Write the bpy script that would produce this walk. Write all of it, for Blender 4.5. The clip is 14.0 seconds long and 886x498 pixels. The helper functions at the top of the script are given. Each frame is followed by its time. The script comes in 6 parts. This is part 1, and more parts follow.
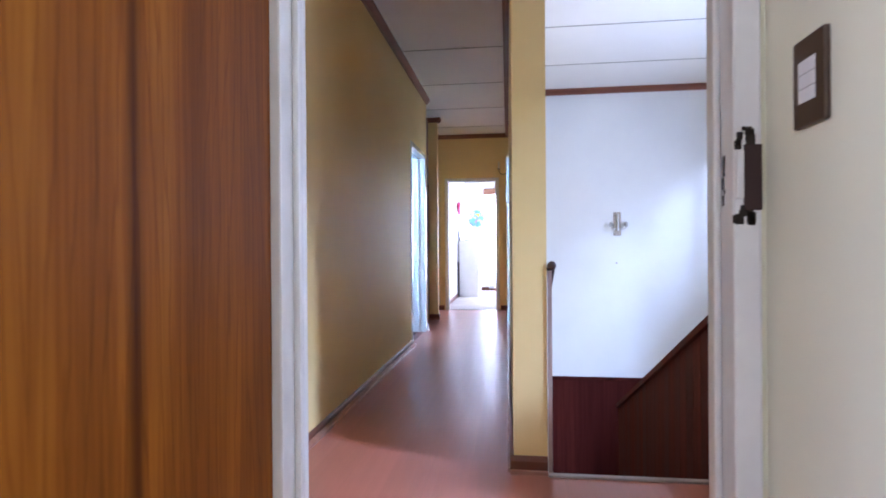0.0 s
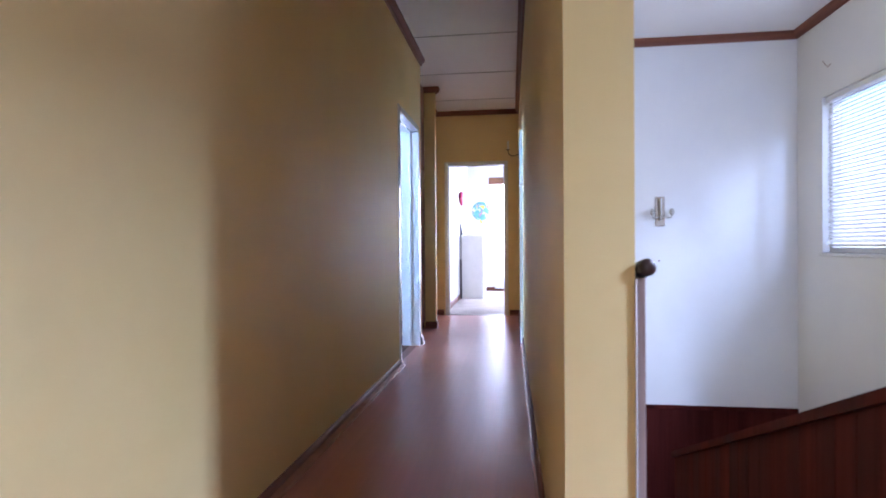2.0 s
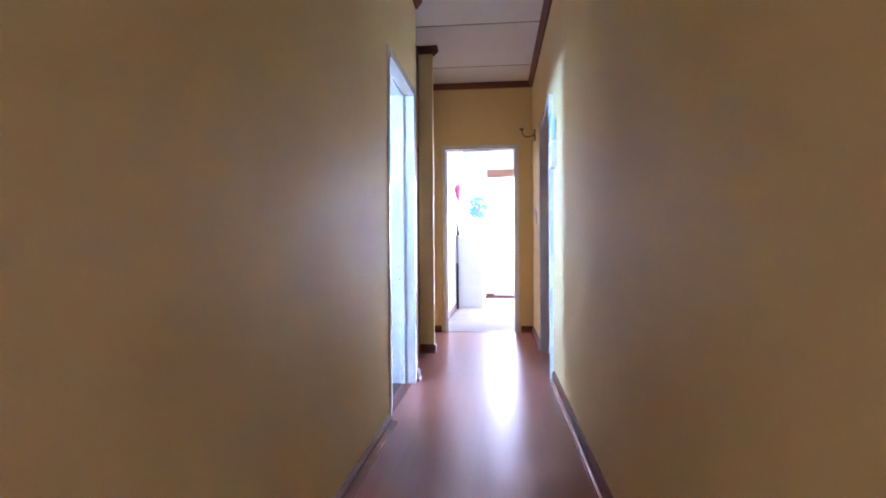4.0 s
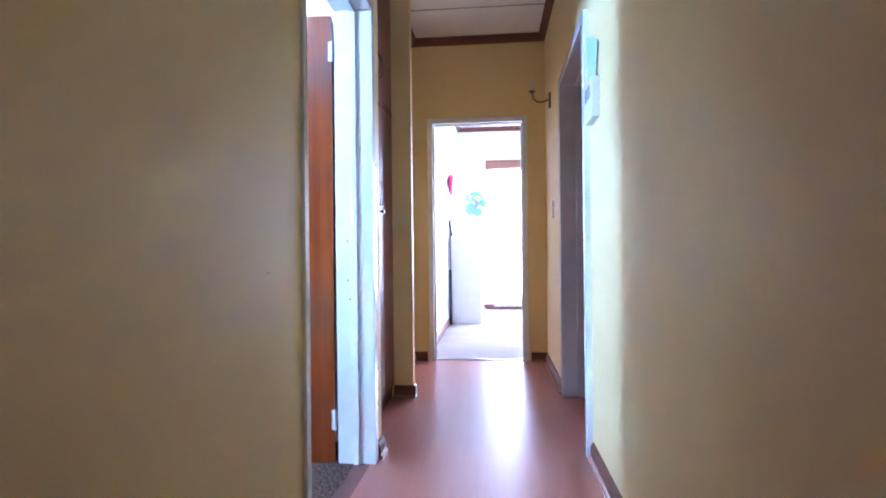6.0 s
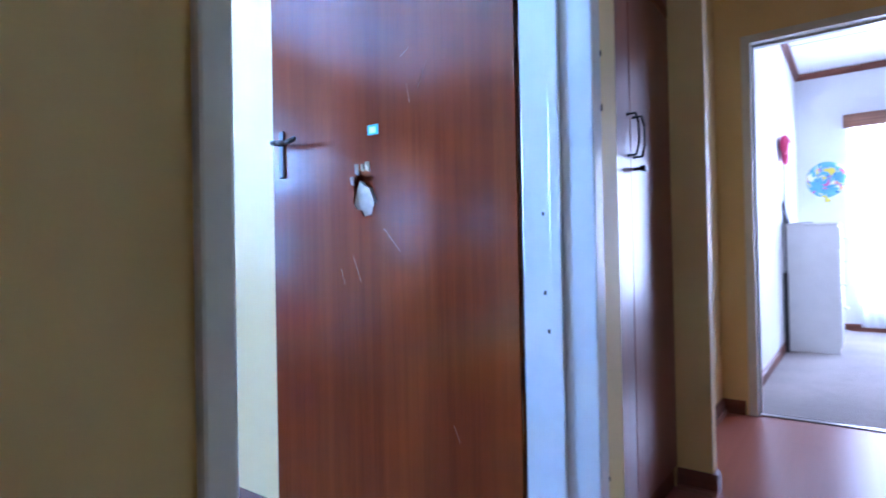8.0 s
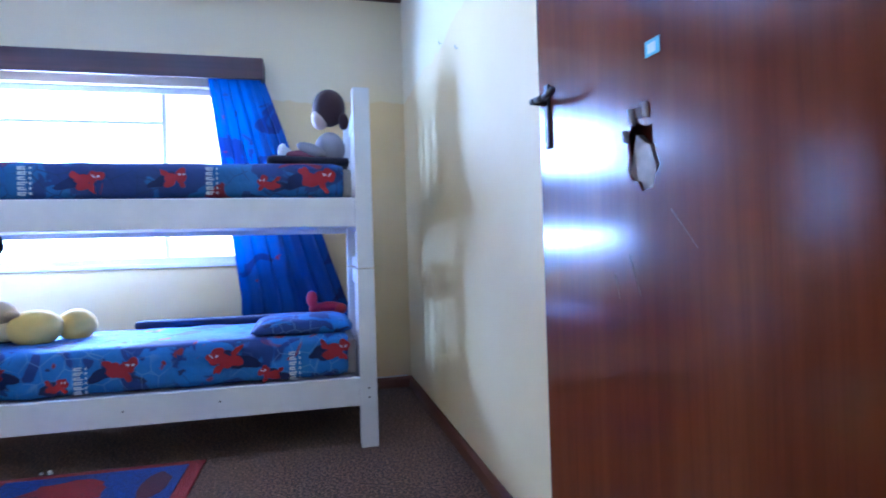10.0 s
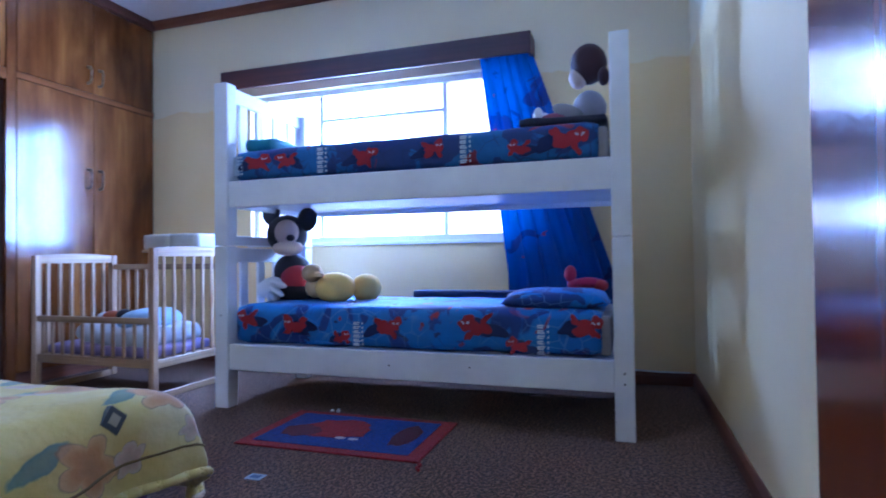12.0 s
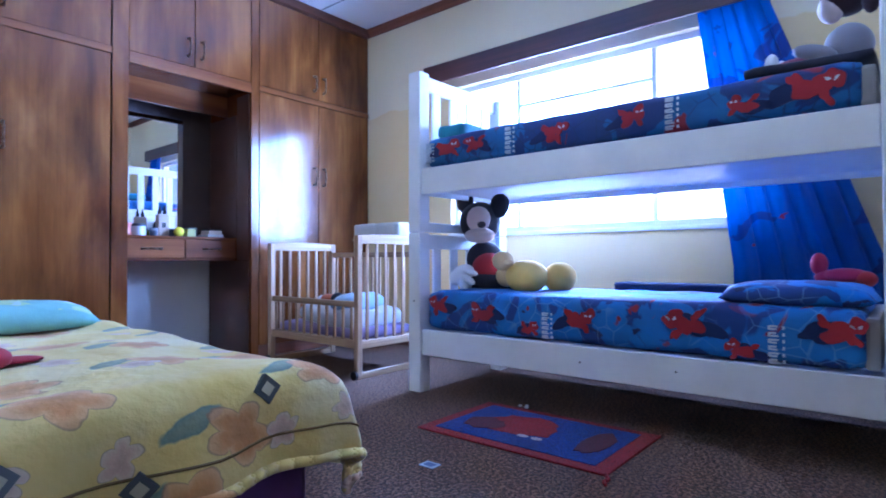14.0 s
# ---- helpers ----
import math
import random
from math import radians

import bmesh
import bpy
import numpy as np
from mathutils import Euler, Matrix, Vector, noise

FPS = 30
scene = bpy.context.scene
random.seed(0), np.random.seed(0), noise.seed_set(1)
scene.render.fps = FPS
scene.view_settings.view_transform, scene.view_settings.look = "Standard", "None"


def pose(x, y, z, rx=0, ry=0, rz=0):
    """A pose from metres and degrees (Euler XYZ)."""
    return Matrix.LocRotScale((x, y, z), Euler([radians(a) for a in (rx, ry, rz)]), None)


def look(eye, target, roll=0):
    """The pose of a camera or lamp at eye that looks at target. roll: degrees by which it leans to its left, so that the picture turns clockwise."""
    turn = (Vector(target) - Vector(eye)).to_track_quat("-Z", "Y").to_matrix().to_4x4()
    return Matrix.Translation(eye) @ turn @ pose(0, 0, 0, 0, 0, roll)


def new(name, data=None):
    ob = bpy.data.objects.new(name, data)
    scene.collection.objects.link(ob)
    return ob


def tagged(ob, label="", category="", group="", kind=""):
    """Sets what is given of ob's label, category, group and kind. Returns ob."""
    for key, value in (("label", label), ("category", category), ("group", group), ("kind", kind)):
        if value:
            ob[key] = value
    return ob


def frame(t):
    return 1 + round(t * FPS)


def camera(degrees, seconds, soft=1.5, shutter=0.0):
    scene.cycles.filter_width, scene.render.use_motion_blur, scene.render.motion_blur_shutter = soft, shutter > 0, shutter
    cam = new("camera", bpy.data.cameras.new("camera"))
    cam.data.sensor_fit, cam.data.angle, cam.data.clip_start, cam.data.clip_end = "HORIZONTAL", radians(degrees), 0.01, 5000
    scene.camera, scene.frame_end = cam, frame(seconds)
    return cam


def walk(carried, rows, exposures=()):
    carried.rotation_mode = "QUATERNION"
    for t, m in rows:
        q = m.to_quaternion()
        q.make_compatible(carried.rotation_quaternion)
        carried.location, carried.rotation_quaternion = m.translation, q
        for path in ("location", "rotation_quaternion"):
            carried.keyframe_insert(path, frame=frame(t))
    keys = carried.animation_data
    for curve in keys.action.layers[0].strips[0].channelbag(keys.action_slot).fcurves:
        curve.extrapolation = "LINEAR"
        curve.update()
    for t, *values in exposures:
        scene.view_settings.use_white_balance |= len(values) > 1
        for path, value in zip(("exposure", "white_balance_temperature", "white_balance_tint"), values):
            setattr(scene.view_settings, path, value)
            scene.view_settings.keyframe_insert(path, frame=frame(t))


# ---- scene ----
cam = camera(77.0, 14.0, 1.8, 0.4)
PATH = [
    (0, (0.467, 1.287, 1.1), (0.212, 3.271, 1.096), -0.4),
    (0.5, (0.452, 1.543, 1.09), (0.176, 3.524, 1.084), -0.4),
    (1, (0.454, 1.928, 1.09), (0.178, 3.909, 1.079), -0.3),
    (1.5, (0.433, 2.279, 1.081), (0.157, 4.26, 1.07), -0.4),
    (2, (0.348, 2.674, 1.067), (0.081, 4.656, 1.053), -0.4),
    (2.5, (0.257, 3.037, 1.056), (0.002, 5.021, 1.044), -0.4),
    (3, (0.15, 3.416, 1.093), (-0.09, 5.401, 1.072), -0.4),
    (5.5, (-0.073, 5.33, 1.078), (-0.268, 7.32, 1.077), -0.4),
    (6, (-0.06, 5.764, 1.072), (-0.266, 7.754, 1.072), -0.6),
    (6.5, (-0.055, 6.192, 1.067), (-0.35, 8.17, 1.072), -0.8),
    (7, (-0.078, 6.605, 1.055), (-0.623, 8.529, 1.065), -1.1),
    (7.5, (-0.123, 6.94, 1.028), (-1.009, 8.733, 1.043), -1.2),
    (8, (-0.197, 7.231, 1.019), (-1.392, 8.835, 1.04), -1.1),
    (8.5, (-0.237, 7.412, 1.024), (-1.661, 8.816, 1.048), -1.0),
    (9, (-0.231, 7.68, 1.041), (-1.974, 8.66, 1.082), -0.8),
    (9.2, (-0.28, 7.725, 1.043), (-2.085, 8.585, 1.075), -1.1),
    (11.3, (-0.617, 8.016, 0.96), (-2.606, 7.803, 0.986), -0.9),
    (11.5, (-0.657, 8.05, 0.94), (-2.63, 7.723, 0.966), -0.8),
    (12, (-0.73, 8.115, 0.869), (-2.632, 7.498, 0.906), -0.7),
    (12.5, (-0.789, 8.148, 0.806), (-2.61, 7.322, 0.844), -0.6),
    (13, (-0.857, 8.161, 0.803), (-2.586, 7.158, 0.834), -0.6),
    (13.5, (-0.935, 8.16, 0.803), (-2.558, 6.992, 0.832), -0.5),
    (14, (-1.001, 8.129, 0.803), (-2.536, 6.847, 0.839), -0.2),
]
EXPOSURES = [(0.0, 2.15, 5250, 26), (0.5, 2.12, 5250, 26), (1.0, 1.9, 5300, 27), (1.5, 1.8, 5300, 28), (3.0, 2.22, 5200, 31), (5.5, 2.35, 5050, 31), (6.5, 2.15, 4700, 28), (7.0, 1.85, 4500, 31), (7.5, 1.7, 4600, 30), (8.0, 1.35, 4650, 29), (8.5, 1.15, 4800, 31), (9.0, 0.9, 5150, 37), (11.5, 0.13, 4800, 43), (12.0, -0.07, 4800, 44), (12.5, 0.0, 4800, 46), (14.0, 0.34, 4850, 45)]
walk(cam, [(t, look(eye, target, roll)) for t, eye, target, roll in PATH], EXPOSURES)

# ---- world and light ----
world = bpy.data.worlds.new("sky")
scene.world = world
world.use_nodes = True
_sky = world.node_tree.nodes.new("ShaderNodeTexSky")
_sky.sky_type, _sky.sun_disc = "NISHITA", False
_sky.sun_elevation, _sky.sun_rotation = radians(48), radians(200)
_bg = world.node_tree.nodes["Background"]
_bg.inputs["Strength"].default_value = 0.12
world.node_tree.links.new(_sky.outputs[0], _bg.inputs[0])


def area(name, eye, target, w, h, watts, color):
    data = bpy.data.lights.new(name, "AREA")
    data.shape, data.size, data.size_y, data.energy, data.color = "RECTANGLE", w, h, watts, color
    ob = new(name, data)
    ob.matrix_world = look(eye, target)
    return ob


area("window_light_bedroom", (-5.02, 5.95, 1.66), (-3.0, 5.95, 1.56), 1.0, 1.2, 155, (0.36, 0.68, 1.0))
# Added stairwell fill lamp, inside the wall at window_2's unseen near end
area("stair_fill_light", (2.94, 4.97, 1.64), (0.0, 7.4, 1.5), 1.15, 1.2, 13, (0.72, 0.85, 1.0))
area("window_light_lobby", (4.2, 2.61, 3.2), (-0.7, 3.6, 0.3), 0.45, 0.7, 100, (0.66, 0.83, 1.0))
area("window_light_far", (0.9, 15.85, 1.4), (0.6, 12.0, 0.2), 2.2, 2.3, 150, (0.88, 0.94, 1.0))
# Fill lamp added out of view to brighten the first room's right wall
area("first_room_fill_light", (-1.76, 0.1, 1.6), (1.0, 0.5, 1.4), 1.3, 1.2, 19, (0.92, 0.96, 1.0))


def glow_mat(name, color, strength):
    m = bpy.data.materials.new(name)
    m.use_nodes = True
    nt = m.node_tree
    e = nt.nodes.new("ShaderNodeEmission")
    e.inputs[0].default_value, e.inputs[1].default_value = (*color, 1), strength
    nt.links.new(e.outputs[0], nt.nodes["Material Output"].inputs[0])
    return m


def backdrop(corners, color, strength):
    """A plain bright haze of daylight outside a window."""
    me = bpy.data.meshes.new("backdrop")
    me.from_pydata(corners, [], [(0, 1, 2, 3)])
    me.materials.append(glow_mat("daylight_haze", color, strength))
    tagged(new("backdrop", me), "plain white haze of daylight outside the window", "backdrop", "", "structure")


backdrop([(-7.5, 2, -1), (-7.5, 11, -1), (-7.5, 11, 6), (-7.5, 2, 6)], (0.86, 0.95, 1.0), 4.5)
backdrop([(5.5, 0, -1), (5.5, 10, -1), (5.5, 10, 6), (5.5, 0, 6)], (0.9, 0.95, 1.0), 0.55)
backdrop([(-4, 18, -1), (6, 18, -1), (6, 18, 6), (-4, 18, 6)], (1, 1, 1), 0.8)

# ---- materials ----


def mat(name):
    m = bpy.data.materials.new(name)
    m.use_nodes = True
    nt = m.node_tree
    return m, nt, nt.nodes["Principled BSDF"]


def link(nt, a, b):
    nt.links.new(a, b)


def noise_node(nt, scale, detail=4, stretch=(1, 1, 1), rough=0.55, coord="Object"):
    tc = nt.nodes.new("ShaderNodeTexCoord")
    mp = nt.nodes.new("ShaderNodeMapping")
    mp.inputs["Scale"].default_value = stretch
    link(nt, tc.outputs[coord], mp.inputs["Vector"])
    n = nt.nodes.new("ShaderNodeTexNoise")
    n.inputs["Scale"].default_value, n.inputs["Detail"].default_value, n.inputs["Roughness"].default_value = scale, detail, rough
    link(nt, mp.outputs[0], n.inputs["Vector"])
    return n.outputs[0]


def ramp(nt, fac, stops):
    r = nt.nodes.new("ShaderNodeValToRGB")
    while len(r.color_ramp.elements) < len(stops):
        r.color_ramp.elements.new(0.5)
    for e, (p, c) in zip(r.color_ramp.elements, stops):
        e.position, e.color = p, (*c, 1)
    link(nt, fac, r.inputs[0])
    return r.outputs[0]


def mixc(nt, fac, a, b, mode="MIX"):
    n = nt.nodes.new("ShaderNodeMix")
    n.data_type, n.blend_type = "RGBA", mode
    for i, v in ((0, fac), (6, a), (7, b)):
        if hasattr(v, "is_linked"):
            link(nt, v, n.inputs[i])
        elif i == 0:
            n.inputs[0].default_value = v
        else:
            n.inputs[i].default_value = (*v, 1)
    return n.outputs[2]


def bump(nt, b, height, strength, dist=0.01):
    n = nt.nodes.new("ShaderNodeBump")
    n.inputs["Strength"].default_value, n.inputs["Distance"].default_value = strength, dist
    link(nt, height, n.inputs["Height"])
    link(nt, n.outputs[0], b.inputs["Normal"])


def math_node(nt, op, a, b=0.0, c=0.0):
    n = nt.nodes.new("ShaderNodeMath")
    n.operation = op
    for i, v in enumerate((a, b, c)):
        if hasattr(v, "is_linked"):
            link(nt, v, n.inputs[i])
        else:
            n.inputs[i].default_value = v
    return n.outputs[0]


def plain(name, color, rough=0.5, metal=0.0, var=0.12, scale=9, bmp=0.05, coat=0.0):
    m, nt, b = mat(name)
    big = noise_node(nt, scale, 5)
    lo, hi = [c * (1 - var) for c in color], [min(1, c * (1 + var)) for c in color]
    link(nt, ramp(nt, big, [(0.3, lo), (0.7, hi)]), b.inputs["Base Color"])
    b.inputs["Roughness"].default_value, b.inputs["Metallic"].default_value, b.inputs["Coat Weight"].default_value = rough, metal, coat
    if bmp:
        bump(nt, b, noise_node(nt, scale * 25, 3), bmp, 0.004)
    return m


def wall_paint(name, color, second=None, rough=0.62):
    """Rolled wall paint: faint roller texture, large soft patches, scuffs."""
    m, nt, b = mat(name)
    patch = noise_node(nt, 1.3, 6, rough=0.6)
    c2 = second or [c * 0.93 for c in color]
    col = ramp(nt, patch, [(0.35, c2), (0.62, color)])
    scuff = ramp(nt, noise_node(nt, 7, 8, (1, 1, 0.5), 0.7), [(0.70, (0, 0, 0)), (0.80, (1, 1, 1))])
    dark = [c * 0.8 for c in color]
    f = math_node(nt, "MULTIPLY", scuff, 0.25)
    link(nt, mixc(nt, f, col, dark), b.inputs["Base Color"])
    b.inputs["Roughness"].default_value = rough
    bump(nt, b, noise_node(nt, 190, 3), 0.12, 0.003)
    return m


def wood(name, c_dark, c_mid, c_light, axis=2, rough=0.28, coat=0.3, fine=38.0, bmp=0.06, streaks=0.8, figure=0.06):
    """Veneer with long figure along one axis, fine pores and a varnish coat."""
    m, nt, b = mat(name)
    st = [1.0, 1.0, 1.0]
    st[axis] = figure
    st2 = [1.0, 1.0, 1.0]
    st2[axis] = 0.022
    oi = nt.nodes.new("ShaderNodeObjectInfo")
    tc = nt.nodes.new("ShaderNodeTexCoord")
    add = nt.nodes.new("ShaderNodeVectorMath")
    add.operation = "ADD"
    sc = nt.nodes.new("ShaderNodeVectorMath")
    sc.operation = "SCALE"
    link(nt, oi.outputs["Random"], sc.inputs[0])
    sc.inputs["Scale"].default_value = 9.0
    link(nt, tc.outputs["Object"], add.inputs[0])
    link(nt, sc.outputs[0], add.inputs[1])
    outs = []
    for stretch, scale, detail in ((st, 4.5, 6), (st2, fine, 5), (st2, fine * 5, 2)):
        mp = nt.nodes.new("ShaderNodeMapping")
        mp.inputs["Scale"].default_value = stretch
        link(nt, add.outputs[0], mp.inputs["Vector"])
        n = nt.nodes.new("ShaderNodeTexNoise")
        n.inputs["Scale"].default_value, n.inputs["Detail"].default_value, n.inputs["Distortion"].default_value = scale, detail, 0.35
        link(nt, mp.outputs[0], n.inputs["Vector"])
        outs.append(n.outputs[0])
    base = ramp(nt, outs[0], [(0.32, c_dark), (0.5, c_mid), (0.68, c_light)])
    streak = ramp(nt, outs[1], [(0.38, (0.62, 0.55, 0.5)), (0.58, (1, 1, 1))])
    pores = ramp(nt, outs[2], [(0.36, (0.7, 0.65, 0.6)), (0.46, (1, 1, 1))])
    c = mixc(nt, streaks, base, streak, "MULTIPLY")
    c = mixc(nt, streaks * 0.7, c, pores, "MULTIPLY")
    link(nt, c, b.inputs["Base Color"])
    rr = ramp(nt, outs[0], [(0.3, (rough * 0.85,) * 3), (0.7, (rough * 1.25,) * 3)])
    link(nt, rr, b.inputs["Roughness"])
    b.inputs["Coat Weight"].default_value, b.inputs["Coat Roughness"].default_value = coat, rough * 0.6
    bump(nt, b, outs[1], bmp, 0.004)
    return m


def carpet_mat(name, c1, c2, c3, scale=160):
    m, nt, b = mat(name)
    fleck = noise_node(nt, scale, 2, rough=0.8)
    col = ramp(nt, fleck, [(0.39, c1), (0.5, c2), (0.61, c3)])
    big = ramp(nt, noise_node(nt, 1.7, 4), [(0.3, (0.82, 0.82, 0.82)), (0.7, (1.08, 1.08, 1.08))])
    link(nt, mixc(nt, 1.0, col, big, "MULTIPLY"), b.inputs["Base Color"])
    b.inputs["Roughness"].default_value = 0.95
    b.inputs["Sheen Weight"].default_value = 0.05
    bump(nt, b, noise_node(nt, scale * 0.7, 3, rough=0.8), 0.9, 0.012)
    return m


def fabric(name, color, rough=0.85, var=0.1, sheen=0.08, trans=0.0):
    m, nt, b = mat(name)
    big = noise_node(nt, 6, 4)
    lo, hi = [c * (1 - var) for c in color], [min(1, c * (1 + var)) for c in color]
    link(nt, ramp(nt, big, [(0.3, lo), (0.7, hi)]), b.inputs["Base Color"])
    b.inputs["Roughness"].default_value, b.inputs["Sheen Weight"].default_value = rough, sheen
    bump(nt, b, noise_node(nt, 420, 2), 0.35, 0.002)
    if trans:
        out = nt.nodes["Material Output"]
        tr = nt.nodes.new("ShaderNodeBsdfTranslucent")
        link(nt, ramp(nt, big, [(0.3, lo), (0.7, hi)]), tr.inputs["Color"])
        mx = nt.nodes.new("ShaderNodeMixShader")
        mx.inputs[0].default_value = trans
        link(nt, b.outputs[0], mx.inputs[1])
        link(nt, tr.outputs[0], mx.inputs[2])
        link(nt, mx.outputs[0], out.inputs["Surface"])
    return m


def print_fabric(name, ground, blots, scale=4.0, rough=0.7, trans=0.0):
    """Printed cloth: a mottled ground with patches of a few inks, each its own cell pattern."""
    m, nt, b = mat(name)
    lo = [c * 0.75 for c in ground]
    col = ramp(nt, noise_node(nt, scale * 1.6, 5), [(0.35, lo), (0.62, ground)])
    for k, (ink, size, cut) in enumerate(blots):
        tc = nt.nodes.new("ShaderNodeTexCoord")
        mp = nt.nodes.new("ShaderNodeMapping")
        mp.inputs["Location"].default_value = (3.7 * k + 0.4, 1.9 * k, 5.3 * k)
        link(nt, tc.outputs["Object"], mp.inputs["Vector"])
        n = nt.nodes.new("ShaderNodeTexNoise")
        n.inputs["Scale"].default_value, n.inputs["Detail"].default_value, n.inputs["Distortion"].default_value = size, 3, 0.8
        link(nt, mp.outputs[0], n.inputs["Vector"])
        f = ramp(nt, n.outputs[0], [(cut, (0, 0, 0)), (cut + 0.02, (1, 1, 1))])
        col = mixc(nt, f, col, ink)
    link(nt, col, b.inputs["Base Color"])
    b.inputs["Roughness"].default_value, b.inputs["Sheen Weight"].default_value = rough, 0.04
    bump(nt, b, noise_node(nt, 9, 4), 0.25, 0.03)
    if trans:
        out = nt.nodes["Material Output"]
        tr = nt.nodes.new("ShaderNodeBsdfTranslucent")
        link(nt, col, tr.inputs["Color"])
        mx = nt.nodes.new("ShaderNodeMixShader")
        mx.inputs[0].default_value = trans
        link(nt, b.outputs[0], mx.inputs[1])
        link(nt, tr.outputs[0], mx.inputs[2])
        link(nt, mx.outputs[0], out.inputs["Surface"])
    return m


M_YELLOW = wall_paint("yellow_wall_paint", (0.81, 0.625, 0.29), (0.79, 0.595, 0.255), 0.58)
M_CREAM = wall_paint("cream_wall_paint", (0.80, 0.60, 0.30), (0.78, 0.565, 0.25))


def repainted():
    """The bedroom paint ends in a ragged line; an older, paler coat shows above it."""
    nt = M_CREAM.node_tree
    b = nt.nodes["Principled BSDF"]
    old = b.inputs["Base Color"].links[0].from_socket
    tc, sep = nt.nodes.new("ShaderNodeTexCoord"), nt.nodes.new("ShaderNodeSeparateXYZ")
    link(nt, tc.outputs["Object"], sep.inputs[0])
    edge = math_node(nt, "ADD", sep.outputs[2], math_node(nt, "MULTIPLY", math_node(nt, "SUBTRACT", noise_node(nt, 3.0, 5), 0.5), 0.16))
    f = ramp(nt, math_node(nt, "SUBTRACT", edge, 1.72), [(0.48, (0, 0, 0)), (0.50, (1, 1, 1))])
    link(nt, mixc(nt, f, old, (0.80, 0.67, 0.42)), b.inputs["Base Color"])


repainted()
M_PALE = wall_paint("pale_wall_paint", (0.74, 0.72, 0.54))
M_WHITE_WALL = wall_paint("white_wall_paint", (0.76, 0.76, 0.75), (0.72, 0.72, 0.72))
M_CEIL = wall_paint("ceiling_paint", (0.86, 0.85, 0.84), (0.83, 0.82, 0.81), 0.7)
M_GLOSS = plain("white_gloss_paint", (0.76, 0.76, 0.75), 0.22, var=0.05, bmp=0.03, coat=0.3)
M_BUNK = plain("white_bunk_paint", (0.78, 0.78, 0.78), 0.38, var=0.06, scale=5, bmp=0.1)
M_DOOR = wood("red_brown_door_veneer", (0.145, 0.024, 0.005), (0.19, 0.035, 0.007), (0.25, 0.056, 0.010), 2, 0.17, 0.5, bmp=0.015, streaks=0.4)


def leaf_veneer():
    """Book-matched veneer: two sheets with nested pointed arches, fine grain and a dark seam."""
    m, nt, b = mat("golden_brown_door_veneer")
    tc = nt.nodes.new("ShaderNodeTexCoord")
    sep = nt.nodes.new("ShaderNodeSeparateXYZ")
    link(nt, tc.outputs["Object"], sep.inputs[0])
    u, z = sep.outputs[1], sep.outputs[2]
    across = math_node(nt, "ADD", u, math_node(nt, "MULTIPLY", math_node(nt, "SUBTRACT", noise_node(nt, 2.2, 3, (1, 1, 0.35)), 0.5), 0.10))
    sheet = math_node(nt, "PINGPONG", math_node(nt, "SUBTRACT", across, -0.586), 0.30)
    arch = math_node(nt, "ABSOLUTE", math_node(nt, "SUBTRACT", sheet, 0.15))
    ring = math_node(nt, "SUBTRACT", arch, math_node(nt, "MULTIPLY", z, 0.055))
    wob = math_node(nt, "MULTIPLY", noise_node(nt, 9, 5, (1, 1, 0.08)), 0.13)
    line = math_node(nt, "SINE", math_node(nt, "MULTIPLY", math_node(nt, "ADD", ring, wob), 230.0))
    broad = noise_node(nt, 7, 4, (1, 1, 0.06))
    col = ramp(nt, broad, [(0.3, (0.17, 0.046, 0.003)), (0.5, (0.31, 0.102, 0.006)), (0.7, (0.44, 0.172, 0.011))])
    dark = ramp(nt, line, [(0.0, (1, 1, 1)), (0.82, (1, 1, 1)), (1.0, (0.66, 0.55, 0.5))])
    col = mixc(nt, 0.6, col, dark, "MULTIPLY")
    fine = ramp(nt, noise_node(nt, 120, 3, (1, 1, 0.03)), [(0.35, (0.78, 0.72, 0.68)), (0.6, (1, 1, 1))])
    col = mixc(nt, 0.95, col, fine, "MULTIPLY")
    seam = ramp(nt, math_node(nt, "ABSOLUTE", math_node(nt, "SUBTRACT", math_node(nt, "ADD", u, math_node(nt, "MULTIPLY", broad, 0.03)), -0.571)), [(0.0, (0.25, 0.16, 0.14)), (0.022, (1, 1, 1))])
    col = mixc(nt, 0.9, col, seam, "MULTIPLY")
    link(nt, col, b.inputs["Base Color"])
    b.inputs["Roughness"].default_value, b.inputs["Specular IOR Level"].default_value = 0.5, 0.12
    bump(nt, b, broad, 0.05, 0.003)
    return m


M_LEAF = leaf_veneer()
M_WARD = wood("wardrobe_veneer", (0.085, 0.020, 0.004), (0.17, 0.049, 0.010), (0.27, 0.092, 0.020), 2, 0.16, 0.35, 30, streaks=0.35, figure=0.28)
M_WARD_H = wood("wardrobe_veneer_across", (0.10, 0.024, 0.007), (0.19, 0.056, 0.015), (0.30, 0.105, 0.031), 0, 0.18, 0.4, 22, streaks=0.5)
M_CUP = wood("cupboard_veneer", (0.17, 0.050, 0.030), (0.27, 0.088, 0.055), (0.35, 0.13, 0.085), 2, 0.34, 0.15, streaks=0.5)
M_TRIM = wood("trim_wood_along_y", (0.10, 0.026, 0.012), (0.17, 0.050, 0.022), (0.24, 0.080, 0.036), 1, 0.5, 0.0, streaks=0.5)
M_TRIM_X = wood("trim_wood_along_x", (0.10, 0.026, 0.012), (0.17, 0.050, 0.022), (0.24, 0.080, 0.036), 0, 0.5, 0.0, streaks=0.5)
M_DARK = wood("dark_stair_panelling", (0.034, 0.006, 0.005), (0.060, 0.011, 0.009), (0.088, 0.018, 0.014), 2, 0.75, 0.0, streaks=0.5)
